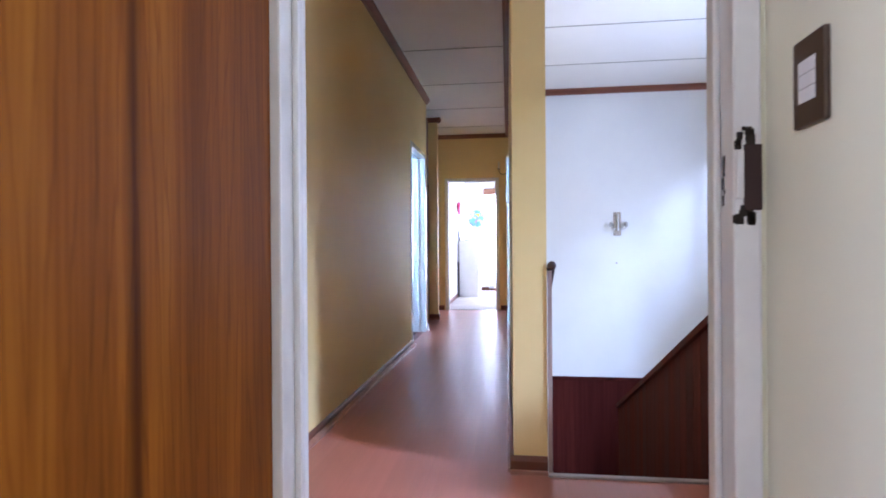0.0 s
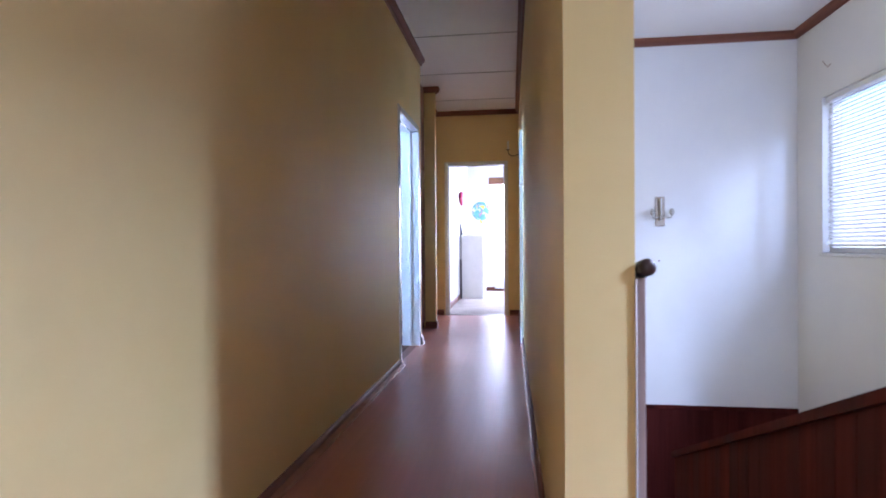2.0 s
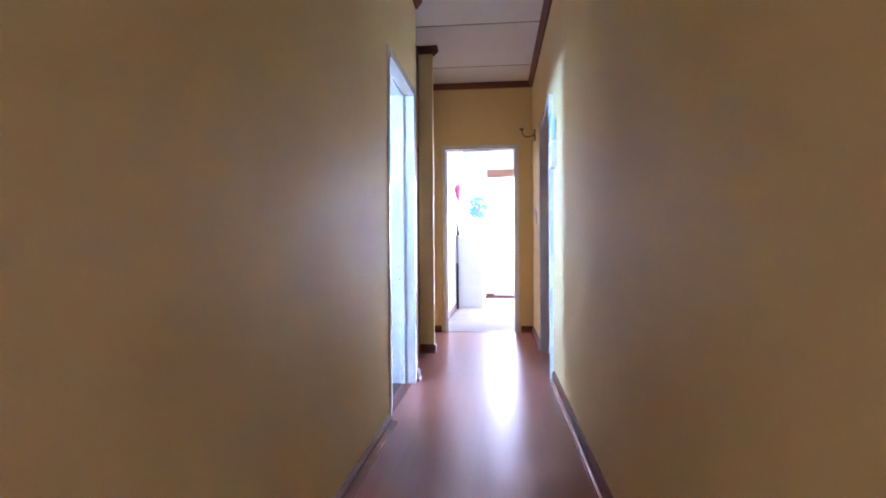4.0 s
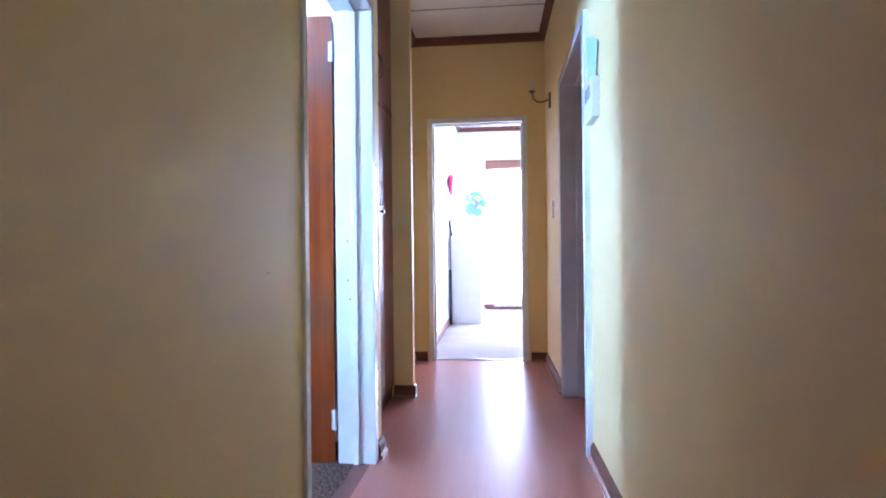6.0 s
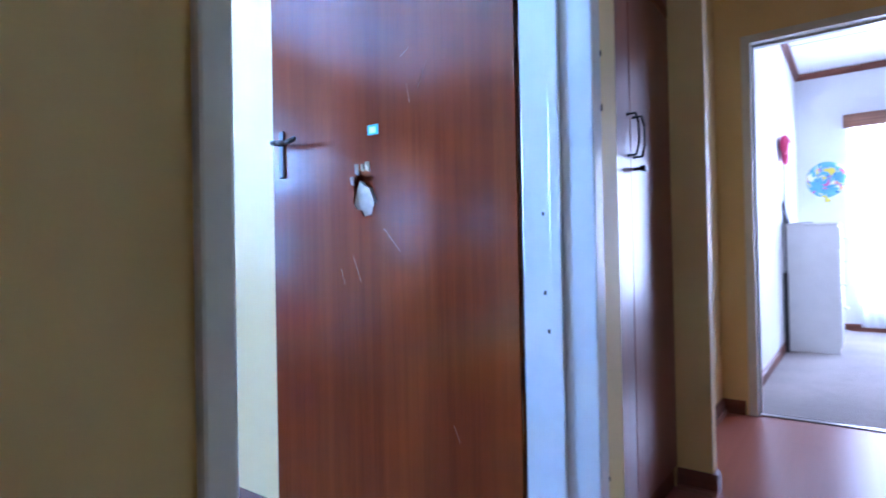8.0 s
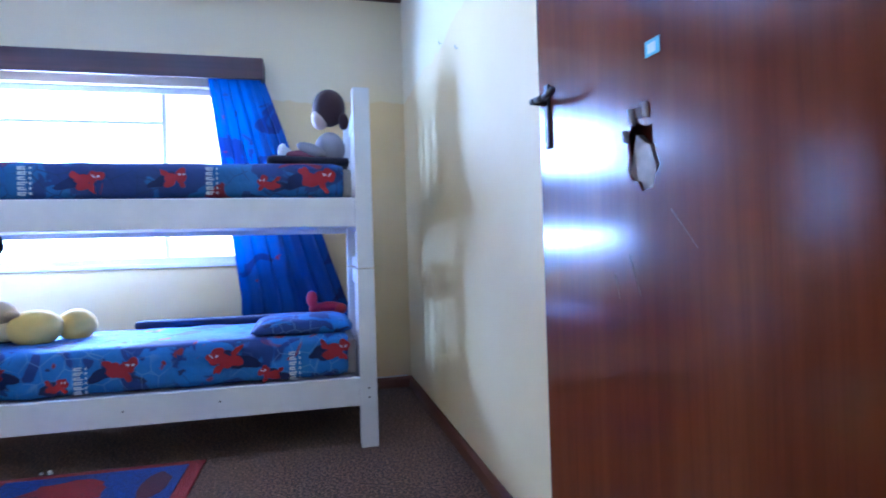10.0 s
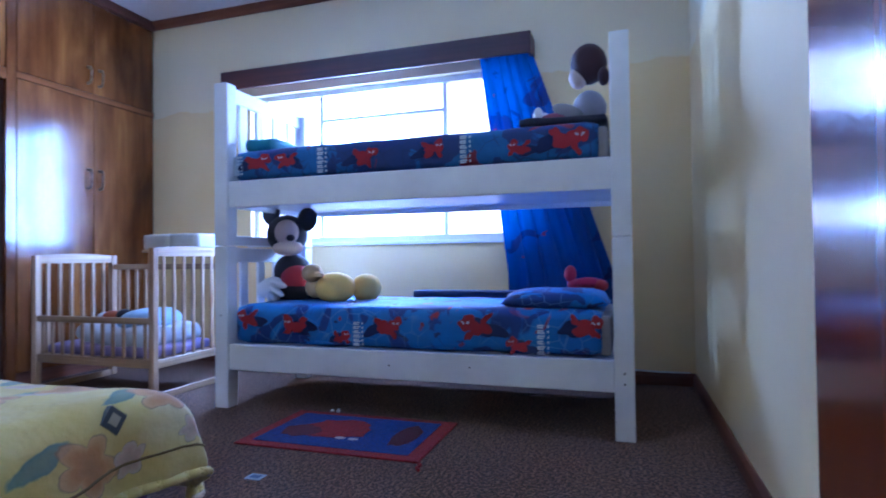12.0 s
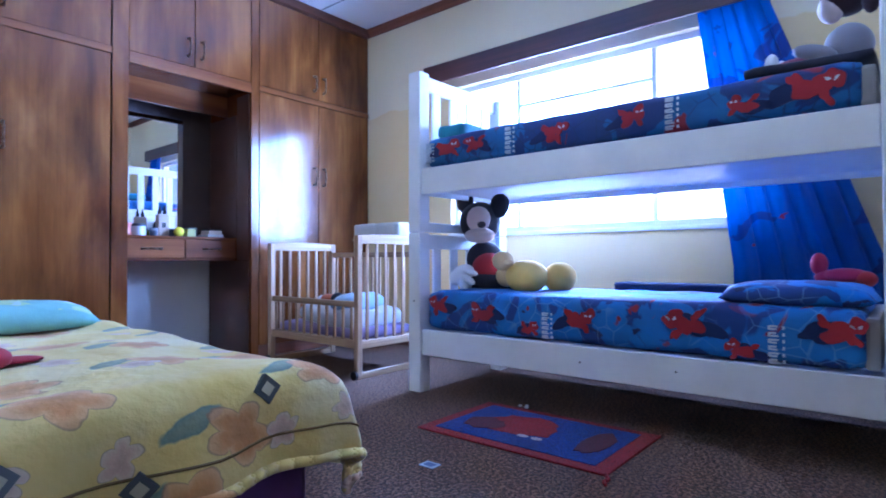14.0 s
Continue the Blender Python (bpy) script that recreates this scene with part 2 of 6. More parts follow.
M_DARK.node_tree.nodes["Principled BSDF"].inputs["Specular IOR Level"].default_value = 0.06
M_PELMET = wood("pelmet_wood", (0.035, 0.008, 0.007), (0.075, 0.018, 0.013), (0.12, 0.034, 0.022), 1, 0.4, 0.05)
M_COT = wood("pale_cot_wood", (0.40, 0.23, 0.12), (0.52, 0.33, 0.19), (0.63, 0.44, 0.28), 2, 0.4, 0.15)
M_COT_X = wood("pale_cot_wood_across", (0.38, 0.22, 0.11), (0.48, 0.30, 0.16), (0.58, 0.39, 0.22), 0, 0.4, 0.15)
def laminate():
    """Pressed laminate: one even red-brown with a faint grain and a worn satin shine."""
    m, nt, b = mat("red_laminate")
    oi = nt.nodes.new("ShaderNodeObjectInfo")
    grain = ramp(nt, noise_node(nt, 30, 4, (1, 0.03, 1)), [(0.3, (0.41, 0.145, 0.096)), (0.7, (0.46, 0.168, 0.114))])
    tone = ramp(nt, oi.outputs["Random"], [(0.0, (0.96, 0.96, 0.96)), (1.0, (1.04, 1.04, 1.04))])
    link(nt, mixc(nt, 1.0, grain, tone, "MULTIPLY"), b.inputs["Base Color"])
    b.inputs["Roughness"].default_value = 0.31
    b.inputs["Specular IOR Level"].default_value = 0.6
    return m


M_LAM = laminate()
M_BEAD = plain("pale_bead_varnish", (0.40, 0.20, 0.15), 0.25, var=0.15, scale=14)
M_CARPET = carpet_mat("brown_fleck_carpet", (0.014, 0.006, 0.003), (0.092, 0.039, 0.020), (0.30, 0.155, 0.085), 75)
M_CARPET2 = carpet_mat("pale_carpet", (0.36, 0.31, 0.28), (0.45, 0.40, 0.36), (0.53, 0.48, 0.44))
M_METAL = plain("aged_dark_metal", (0.06, 0.05, 0.045), 0.35, 0.9, bmp=0.1)
M_CHROME = plain("worn_steel", (0.45, 0.44, 0.42), 0.28, 1.0, bmp=0.05)
M_BRASS = plain("worn_bronze", (0.16, 0.09, 0.05), 0.35, 0.9, bmp=0.1)
M_BLACK = plain("black_plastic", (0.015, 0.014, 0.014), 0.4, bmp=0)
M_WHITE_PL = plain("white_plastic", (0.72, 0.72, 0.70), 0.35, var=0.03, bmp=0)
M_GROUT = plain("seam_brown", (0.18, 0.062, 0.044), 0.45, bmp=0)


def glass_mat():
    m, nt, b = mat("window_glass")
    b.inputs["Base Color"].default_value = (0.95, 0.97, 1, 1)
    b.inputs["Transmission Weight"].default_value, b.inputs["Roughness"].default_value, b.inputs["IOR"].default_value = 1.0, 0.02, 1.1
    return m


def mirror_mat():
    m, nt, b = mat("mirror_glass")
    b.inputs["Base Color"].default_value = (0.82, 0.85, 0.86, 1)
    b.inputs["Metallic"].default_value, b.inputs["Roughness"].default_value = 1.0, 0.015
    return m


M_GLASS, M_MIRROR = glass_mat(), mirror_mat()

# ---- mesh helpers ----
ORIGIN = {}


def bx(bm, x0, x1, y0, y1, z0, z1, bev=0.0, seg=1):
    """A box, with bevelled edges."""
    r = bmesh.ops.create_cube(bm, size=1.0)
    v = r["verts"]
    for p in v:
        p.co = Vector(((x0 + x1) / 2 + p.co.x * (x1 - x0), (y0 + y1) / 2 + p.co.y * (y1 - y0), (z0 + z1) / 2 + p.co.z * (z1 - z0)))
    if bev:
        e = {ed for p in v for ed in p.link_edges}
        bmesh.ops.bevel(bm, geom=list(e), offset=bev, segments=seg, affect="EDGES", profile=0.6)
    return bm


def box(x0, x1, y0, y1, z0, z1, bev=0.0, seg=1):
    return bx(bmesh.new(), x0, x1, y0, y1, z0, z1, bev, seg)


def prism(pts, z0, z1):
    """An upright prism over a plan outline (counter-clockwise)."""
    bm = bmesh.new()
    lo = [bm.verts.new((x, y, z0)) for x, y in pts]
    hi = [bm.verts.new((x, y, z1)) for x, y in pts]
    n = len(pts)
    bm.faces.new(list(reversed(lo)))
    bm.faces.new(hi)
    for i in range(n):
        bm.faces.new((lo[i], lo[(i + 1) % n], hi[(i + 1) % n], hi[i]))
    bmesh.ops.recalc_face_normals(bm, faces=bm.faces)
    return bm


def side_prism(pts, x0, x1):
    """A prism along x over an outline in (y, z)."""
    bm = prism([(y, z) for y, z in pts], 0, 1)
    for v in bm.verts:
        v.co = Vector((x0 + v.co.z * (x1 - x0), v.co.x, v.co.y))
    bmesh.ops.recalc_face_normals(bm, faces=bm.faces)
    return bm


def ell(bm, c, r, rot=None, u=16, v=10):
    """An ellipsoid at c with radii r."""
    m = Matrix.Translation(c) @ (rot or Matrix.Identity(4)) @ Matrix.Diagonal((*r, 1))
    return bmesh.ops.create_uvsphere(bm, u_segments=u, v_segments=v, radius=1.0, matrix=m)["verts"]


def rod(bm, a, b, r0, r1=None, n=10):
    """A tapered rod from a to b."""
    a, b = Vector(a), Vector(b)
    d = b - a
    m = Matrix.Translation((a + b) / 2) @ d.to_track_quat("Z", "Y").to_matrix().to_4x4()
    bmesh.ops.create_cone(bm, cap_ends=True, segments=n, radius1=r0, radius2=r0 if r1 is None else r1, depth=d.length, matrix=m)
    return bm


def tube(bm, pts, r, n=8):
    for a, b in zip(pts, pts[1:]):
        rod(bm, a, b, r, n=n)
        ell(bm, b, (r, r, r), u=8, v=6)
    return bm


def mesh_of(name, bm, material, smooth=False):
    me = bpy.data.meshes.new(name)
    if smooth:
        for f in bm.faces:
            f.smooth = True
    bm.to_mesh(me)
    bm.free()
    for m in material if isinstance(material, (list, tuple)) else (material,):
        me.materials.append(m)
    return me


def thing(name, label, category, at, group="", kind=""):
    """An empty at the base of a thing, which parents its parts."""
    ob = new(name)
    ob.location = at
    ob.empty_display_size = 0.1
    ORIGIN[ob.name] = Vector(at)
    return tagged(ob, label, category, group, kind)


def part(name, bm, material, parent, label="", smooth=False):
    o = ORIGIN[parent.name]
    bmesh.ops.translate(bm, verts=bm.verts, vec=-o)
    ob = new(name, mesh_of(name, bm, material, smooth))
    ob.parent = parent
    ORIGIN[ob.name] = o
    return tagged(ob, label)


def solid(name, bm, material, label, category, at, group="", kind="", smooth=False):
    """A thing of one mesh."""
    bmesh.ops.translate(bm, verts=bm.verts, vec=-Vector(at))
    ob = new(name, mesh_of(name, bm, material, smooth))
    ob.location = at
    ORIGIN[ob.name] = Vector(at)
    return tagged(ob, label, category, group, kind)


def struct(name, bm, material, label="", category="", smooth=False):
    ob = new(name, mesh_of(name, bm, material, smooth))
    ORIGIN[ob.name] = Vector((0, 0, 0))
    return tagged(ob, label, category, "", "structure")

# ---- plan ----
CEIL = 3.09           # ceiling height
CS = 3.04             # stairwell ceiling
XL, XB = -0.70, -0.87  # corridor's left wall: corridor face, bedroom face
YE = 11.09            # end wall of the corridor
XS = 0.620            # stairwell side of the corridor wall
XW = -4.80            # bedroom window wall


def xr(y):
    """Corridor's right wall, which closes in slightly."""
    return 0.457 + (0.370 - 0.457) * (y - 4.0) / (YE - 4.0)


YS = 8.56             # bedroom side wall


def holed_wall_x(name, xa, xb, y0, y1, z1, holes, material, label, z0=0.0):
    """A wall along y between the planes xa and xb; holes as (y0, y1, z0, z1)."""
    bm = bmesh.new()
    y = y0
    for h0, h1, b0, b1 in sorted(holes):
        bx(bm, xa, xb, y, h0, z0, z1)
        if b0 > z0:
            bx(bm, xa, xb, h0, h1, z0, b0)
        if b1 < z1:
            bx(bm, xa, xb, h0, h1, b1, z1)
        y = h1
    bx(bm, xa, xb, y, y1, z0, z1)
    return struct(name, bm, material, label, "wall")


def holed_wall_y(name, ya, yb, x0, x1, z1, holes, material, label, z0=0.0):
    bm = bmesh.new()
    x = x0
    for h0, h1, b0, b1 in sorted(holes):
        bx(bm, x, h0, ya, yb, z0, z1)
        if b0 > z0:
            bx(bm, h0, h1, ya, yb, z0, b0)
        if b1 < z1:
            bx(bm, h0, h1, ya, yb, b1, z1)
        x = h1
    bx(bm, x, x1, ya, yb, z0, z1)
    return struct(name, bm, material, label, "wall")


# walls of the corridor and the lobby
D1 = (7.552, 8.525, 0.0, 2.30)
bm = bmesh.new()
bx(bm, -0.80, XL, 2.505, D1[0], 0, CEIL)
bx(bm, -0.80, XL, D1[0], D1[1], D1[3], CEIL)
bx(bm, -0.80, XL, D1[1], 8.68, 0, CEIL)
bx(bm, -1.5, XL, 9.76, 9.83, 0, CEIL)
bx(bm, -1.0, -0.90, 9.83, YE, 0, CEIL)
struct("wall_corridor_left", bm, M_YELLOW, "yellow painted corridor wall with scuffs", "wall")
bm = bmesh.new()
bx(bm, XB, -0.80, 3.3, D1[0], 0, CEIL)
bx(bm, XB, -0.80, D1[0], D1[1], D1[3], CEIL)
bx(bm, XB, -0.80, D1[1], 8.70, 0, CEIL)
struct("wall_bedroom_corridor_side", bm, M_CREAM, "cream painted bedroom wall", "wall")

DR = (8.69, 9.86, 0.0, 2.27)


def right_slab(y0, y1, z0, z1):
    return prism([(xr(y0), y0), (XS, y0), (XS, y1), (xr(y1), y1)], z0, z1)


bm = bmesh.new()
for y0, y1, z0, z1 in ((4.03, DR[0], -1.9, CEIL), (DR[0], DR[1], DR[3], CEIL), (DR[1], YE, 0, CEIL)):
    b2 = right_slab(y0, y1, z0, z1)
    me = bpy.data.meshes.new("tmp")
    b2.to_mesh(me)
    bm.from_mesh(me)
    b2.free()
    bpy.data.meshes.remove(me)
struct("wall_corridor_right", bm, M_YELLOW, "yellow painted corridor wall", "wall")
holed_wall_y("wall_corridor_end", YE, YE + 0.13, -1.0, 0.60, CEIL, [(-0.735, 0.185, 0, 2.31)], M_YELLOW, "yellow end wall above a white door frame")

# stairwell and lobby
# The second hole below y 5.9 is an unseen addition for the stair lamp
holed_wall_x("wall_stair_window", 2.95, 3.10, 2.505, 8.45, CEIL, [(2.60, 3.30, 0.1, 2.6), (4.3, 7.87, 0.98, 2.31)], M_WHITE_WALL, "white stairwell wall with a window", -1.9)
struct("wall_stair_back", box(XS, 2.95, 8.30, 8.45, -0.50, CEIL), M_WHITE_WALL, "white stairwell wall", "wall")
holed_wall_y("wall_first_door", 2.375, 2.505, -1.7, 3.10, CEIL, [(-0.035, 0.90, 0, 2.31)], M_PALE, "pale painted wall with a doorway")

# first room
struct("wall_first_right", box(0.925, 1.07, -1.6, 2.375, 0, CEIL), M_PALE, "pale yellow wall with a light switch", "wall")
# Frameless hole, never in view, cut to let the first room's fill lamp in
holed_wall_x("wall_first_left", -1.7, -1.58, -1.6, 2.375, CEIL, [(-0.6, 0.8, 0.95, 2.25)], M_PALE, "pale yellow wall with an unseen opening added for a fill lamp")
struct("wall_first_back", box(-1.7, 1.07, -1.75, -1.6, 0, CEIL), M_PALE, "pale yellow wall", "wall")

# bedroom
holed_wall_x("wall_bedroom_window", XW - 0.16, XW, 3.2, 8.7, CEIL, [(5.05, 7.50, 1.02, 2.30)], M_CREAM, "cream painted wall with a wide window")
struct("wall_bedroom_side", prism([(XB - 0.001, YS), (XB - 0.001, 8.7), (XW, 8.7), (XW, YS)], 0, CEIL), M_CREAM, "cream painted bedroom wall with dried patches", "wall")
struct("wall_bedroom_wardrobe", box(XW, -0.80, 3.2, 3.30, 0, CEIL), M_WHITE_WALL, "white wall behind the wardrobe", "wall")

# far room
struct("wall_far_left", box(-0.95, -0.80, YE + 0.13, 15.6, 0, 3.2), M_WHITE_WALL, "bright white bedroom wall", "wall")
holed_wall_y("wall_far_back", 15.6, 15.75, -0.95, 3.2, 3.2, [(-0.22, 2.0, 0.35, 2.48)], M_WHITE_WALL, "white wall with a curtained window")
struct("wall_far_right", box(3.05, 3.2, YE, 15.6, 0, 3.2), M_WHITE_WALL, "white wall", "wall")
struct("wall_far_front", box(0.60, 3.05, YE, YE + 0.13, 0, 3.2), M_WHITE_WALL, "white wall", "wall")
struct("wall_side_room", box(1.2, 1.3, 8.45, YE, 0, CEIL), M_WHITE_WALL, "white wall", "wall")


M_JOINT = plain("dusty_ceiling_joint", (0.22, 0.21, 0.20), 0.9, bmp=0)


# ceilings, with cover strips over the board joints
def ceiling(name, x0, x1, y0, y1, z, along, step, label):
    bm = box(x0, x1, y0, y1, z, z + 0.08)
    board = set(bm.faces)
    k = step * 0.6
    while k < (y1 - y0 if along == "x" else x1 - x0):
        if along == "x":
            bx(bm, x0, x1, y0 + k - 0.004, y0 + k + 0.004, z - 0.004, z + 0.001)
        else:
            bx(bm, x0 + k - 0.004, x0 + k + 0.004, y0, y1, z - 0.004, z + 0.001)
        k += step
    for f in bm.faces:
        f.material_index = 0 if f in board else 1
    return struct(name, bm, [M_CEIL, M_JOINT], label, "ceiling")


ceiling("ceiling_corridor", -1.0, 0.5, 2.505, YE + 0.1, CEIL, "x", 1.2, "off-white board ceiling with joint strips")
ceiling("ceiling_stairwell", 0.5, 3.1, 2.505, 8.45, CS, "x", 1.05, "white board ceiling with joint strips")
ceiling("ceiling_bedroom", XW - 0.1, -1.0, 3.2, 8.9, CEIL, "y", 1.2, "white bedroom ceiling")
ceiling("ceiling_first", -1.7, 1.07, -1.75, 2.505, CEIL, "x", 1.2, "off-white board ceiling")
ceiling("ceiling_far", -0.95, 3.2, YE + 0.1, 15.75, 3.2, "x", 1.2, "white bedroom ceiling")
struct("ceiling_side_room", box(0.5, 1.3, 8.45, YE, CEIL, CEIL + 0.08), M_CEIL, "white ceiling", "ceiling")

# sub-floors
struct("floor_bedroom", box(XW, -0.80, 3.2, 8.9, -0.1, 0.0), M_CARPET, "brown flecked loop-pile carpet", "carpet")
struct("floor_far", box(-0.95, 3.2, YE + 0.10, 15.75, -0.1, 0.002), M_CARPET2, "pale beige carpet", "carpet")
bm = bmesh.new()
bx(bm, -1.7, 1.07, -1.75, 2.505, -0.12, -0.0012)
bx(bm, -0.80, 0.45, 2.505, YE + 0.1, -0.12, -0.0012)
bx(bm, 0.45, 3.1, 2.505, 4.0, -0.12, -0.0012)
bx(bm, -1.0, -0.80, 8.76, YE + 0.1, -0.12, -0.0012)
bx(bm, 0.6, 1.3, 8.45, YE, -0.12, -0.002)
FLOOR = struct("floor_laminate", bm, M_GROUT, "red-brown laminate floor with a satin shine", "floor")


# skirting and cornice strips
def strip(name, a, b, z0, z1, depth, material, label, side):
    """A moulded strip along a wall from a to b; side: +1 when it stands out to the left of that way."""
    a, b = Vector((*a, 0)), Vector((*b, 0))
    d = (b - a).normalized()
    n = Vector((-d.y, d.x, 0)) * side
    h = z1 - z0
    if name == "baseboard":
        prof = [(0, 0), (depth, 0), (depth, h * 0.72), (depth * 0.55, h * 0.93), (depth * 0.3, h), (0, h)]
    else:
        prof = [(0, 0), (depth * 0.35, 0), (depth * 0.5, h * 0.3), (depth * 0.9, h * 0.62), (depth, h * 0.7), (depth, h), (0, h)]
    bm = bmesh.new()
    r0 = [bm.verts.new(a + n * p + Vector((0, 0, z0 + q))) for p, q in prof]
    r1 = [bm.verts.new(b + n * p + Vector((0, 0, z0 + q))) for p, q in prof]
    k = len(prof)
    bm.faces.new(r0)
    bm.faces.new(list(reversed(r1)))
    for i in range(k):
        bm.faces.new((r0[i], r1[i], r1[(i + 1) % k], r0[(i + 1) % k]))
    bmesh.ops.recalc_face_normals(bm, faces=bm.faces)
    return struct(name, bm, material, label, "skirting" if name == "baseboard" else "cornice")


SK, CO, BEAD = "brown wooden skirting board", "dark brown wooden cornice strip", "pale varnished bead along the skirting"
strip("baseboard", (XL, 2.505), (XL, 7.511), 0.0, 0.055, 0.018, M_TRIM, SK, -1)
strip("baseboard", (XL, 2.505), (XL, 7.511), 0.0, 0.022, 0.05, M_BEAD, BEAD, -1)
for a, b, side in (((XL, 8.56), (XL, 8.68), -1), ((-0.90, 9.83), (-0.90, YE), -1), ((xr(4.03), 4.03), (xr(8.65), 8.65), 1),
                   ((xr(9.90), 9.90), (xr(YE), YE), 1)):
    strip("baseboard", a, b, 0.0, 0.085, 0.018, M_TRIM, SK, side)
    strip("baseboard", a, b, 0.0, 0.024, 0.03, M_BEAD, BEAD, side)
for a, b, side in (((xr(4) - 0.018, 4.03), (XS, 4.03), -1), ((-0.84, 9.76), (XL + 0.018, 9.76), -1), ((-0.90, YE), (-0.77, YE), -1), ((0.22, YE), (xr(YE), YE), -1), ((XB, YS), (XW, YS), 1)):
    strip("baseboard", a, b, 0.0, 0.085, 0.018, M_TRIM_X, SK, side)
    if a[0] > XB:
        strip("baseboard", a, b, 0.0, 0.024, 0.03, M_BEAD, BEAD, side)
strip("baseboard", (XL, 9.745), (XL, 9.83), 0.0, 0.085, 0.018, M_TRIM, SK, -1)
strip("baseboard", (XW, 4.0), (XW, YS), 0.0, 0.085, 0.018, M_TRIM, SK, -1)
strip("baseboard", (-0.80, YE + 0.14), (-0.80, 15.6), 0.0, 0.09, 0.018, M_TRIM, SK, -1)
strip("baseboard", (-0.80, 15.6), (3.05, 15.6), 0.0, 0.09, 0.018, M_TRIM_X, SK, -1)
for a, b, side in (((XL, 2.505), (XL, 8.68), -1), ((-0.90, 9.83), (-0.90, YE), -1), ((xr(4.03), 4.03), (xr(YE), YE), 1), ((XW, 4.0), (XW, YS), -1)):
    strip("trim", a, b, CEIL - 0.068, CEIL, 0.055, M_TRIM, CO, side)
for a, b, side, mt in (((2.95, 2.505), (2.95, 8.30), 1, M_TRIM), ((XS, 4.03), (XS, 8.30), -1, M_TRIM), ((XS, 8.30), (2.95, 8.30), -1, M_TRIM_X), ((xr(4) - 0.055, 4.03), (XS, 4.03), -1, M_TRIM_X)):
    strip("trim", a, b, CS - 0.068, CS, 0.055, mt, CO, side)
strip("trim", (XL, 9.70), (XL, 9.83), CEIL - 0.068, CEIL, 0.055, M_TRIM, CO, -1)
strip("trim", (-0.80, YE + 0.13), (-0.80, 15.6), 3.2 - 0.068, 3.2, 0.055, M_TRIM, CO, -1)
for a, b, side in (((-0.90, YE), (xr(YE), YE), -1), ((-0.90, 9.76), (XL + 0.055, 9.76), -1), ((XB, YS), (XW, YS), 1)):
    strip("trim", a, b, CEIL - 0.068, CEIL, 0.055, M_TRIM_X, CO, side)
strip("trim", (-0.80, 15.6), (3.05, 15.6), 3.2 - 0.068, 3.2, 0.055, M_TRIM_X, CO, -1)


# ---- doors ----
def frame_boxes(o0, o1, w0, w1, top, face=0.05):
    """Pieces of a rebated steel door frame in (u, w, z): name and boxes. o: outer edges along the wall, w: through it."""
    st0 = w0 + (w1 - w0) * 0.42
    st1 = w0 + (w1 - w0) * 0.58
    out = []
    for s, a in ((1, o0), (-1, o1)):
        lo, hi = sorted((a, a + s * face))
        l2, h2 = sorted((a + s * face, a + s * (face + 0.014)))
        out.append(("jamb", [(lo, hi, w0, w1, 0, top), (l2, h2, st0, st1, 0, top - face)]))
    out.append(("head", [(o0 + face, o1 - face, w0, w1, top - face, top), (o0 + face + 0.014, o1 - face - 0.014, st0, st1, top - face - 0.014, top - face)]))
    return out


def door_frame(ob, along, o0, o1, w0, w1, top, face=0.05):
    for name, boxes in frame_boxes(o0, o1, w0, w1, top, face):
        bm = bmesh.new()
        for u0, u1, a, b, z0, z1 in boxes:
            if along == "y":
                bx(bm, a, b, u0, u1, z0, z1, 0.005, 2)
            else:
                bx(bm, u0, u1, a, b, z0, z1, 0.005, 2)
        part(name, bm, M_GLOSS, ob, "chipped white gloss-painted frame")


# bedroom door: open leaf with a hole kicked through
door1 = thing("door_1", "open red-brown veneered door with a broken hole in white frame", "door", (XL - 0.07, 8.5, 0), kind="structure")
for name, boxes in frame_boxes(7.512, 8.545, XB - 0.012, XL + 0.012, 2.325, 0.055):
    bm = bmesh.new()
    if name == "jamb" and boxes[0][0] < 8:
        bx(bm, -0.814, XL + 0.012, 7.512, 7.550, 0, 2.325, 0.005, 2)
        bx(bm, XB - 0.012, -0.812, 7.512, 7.594, 0, 2.325, 0.005, 2)
    else:
        for u0, u1, a, b, z0, z1 in boxes:
            bx(bm, a, b, max(u0, 7.596), u1, z0, z1, 0.005, 2)
    part(name, bm, M_GLOSS, door1, "chipped white gloss-painted frame")
HINGE = Vector((-0.897, 8.492, 0))
LEAF_W, LEAF_T, LEAF_H = 0.900, 0.040, 2.25
ang = math.pi + math.atan(0.088)
LM = Matrix.Translation(HINGE) @ Matrix.Rotation(ang, 4, "Z")


def ragged(cx, cz, n=18, sx=0.048, sz=0.082, seed=3):
    rnd = random.Random(seed)
    out = []
    for i in range(n):
        a = 2 * math.pi * i / n
        k = 1 + rnd.uniform(-0.2, 0.2)
        out.append((cx + sx * k * math.cos(a) + 0.006 * math.sin(a), cz + sz * k * math.sin(a)))
    return out


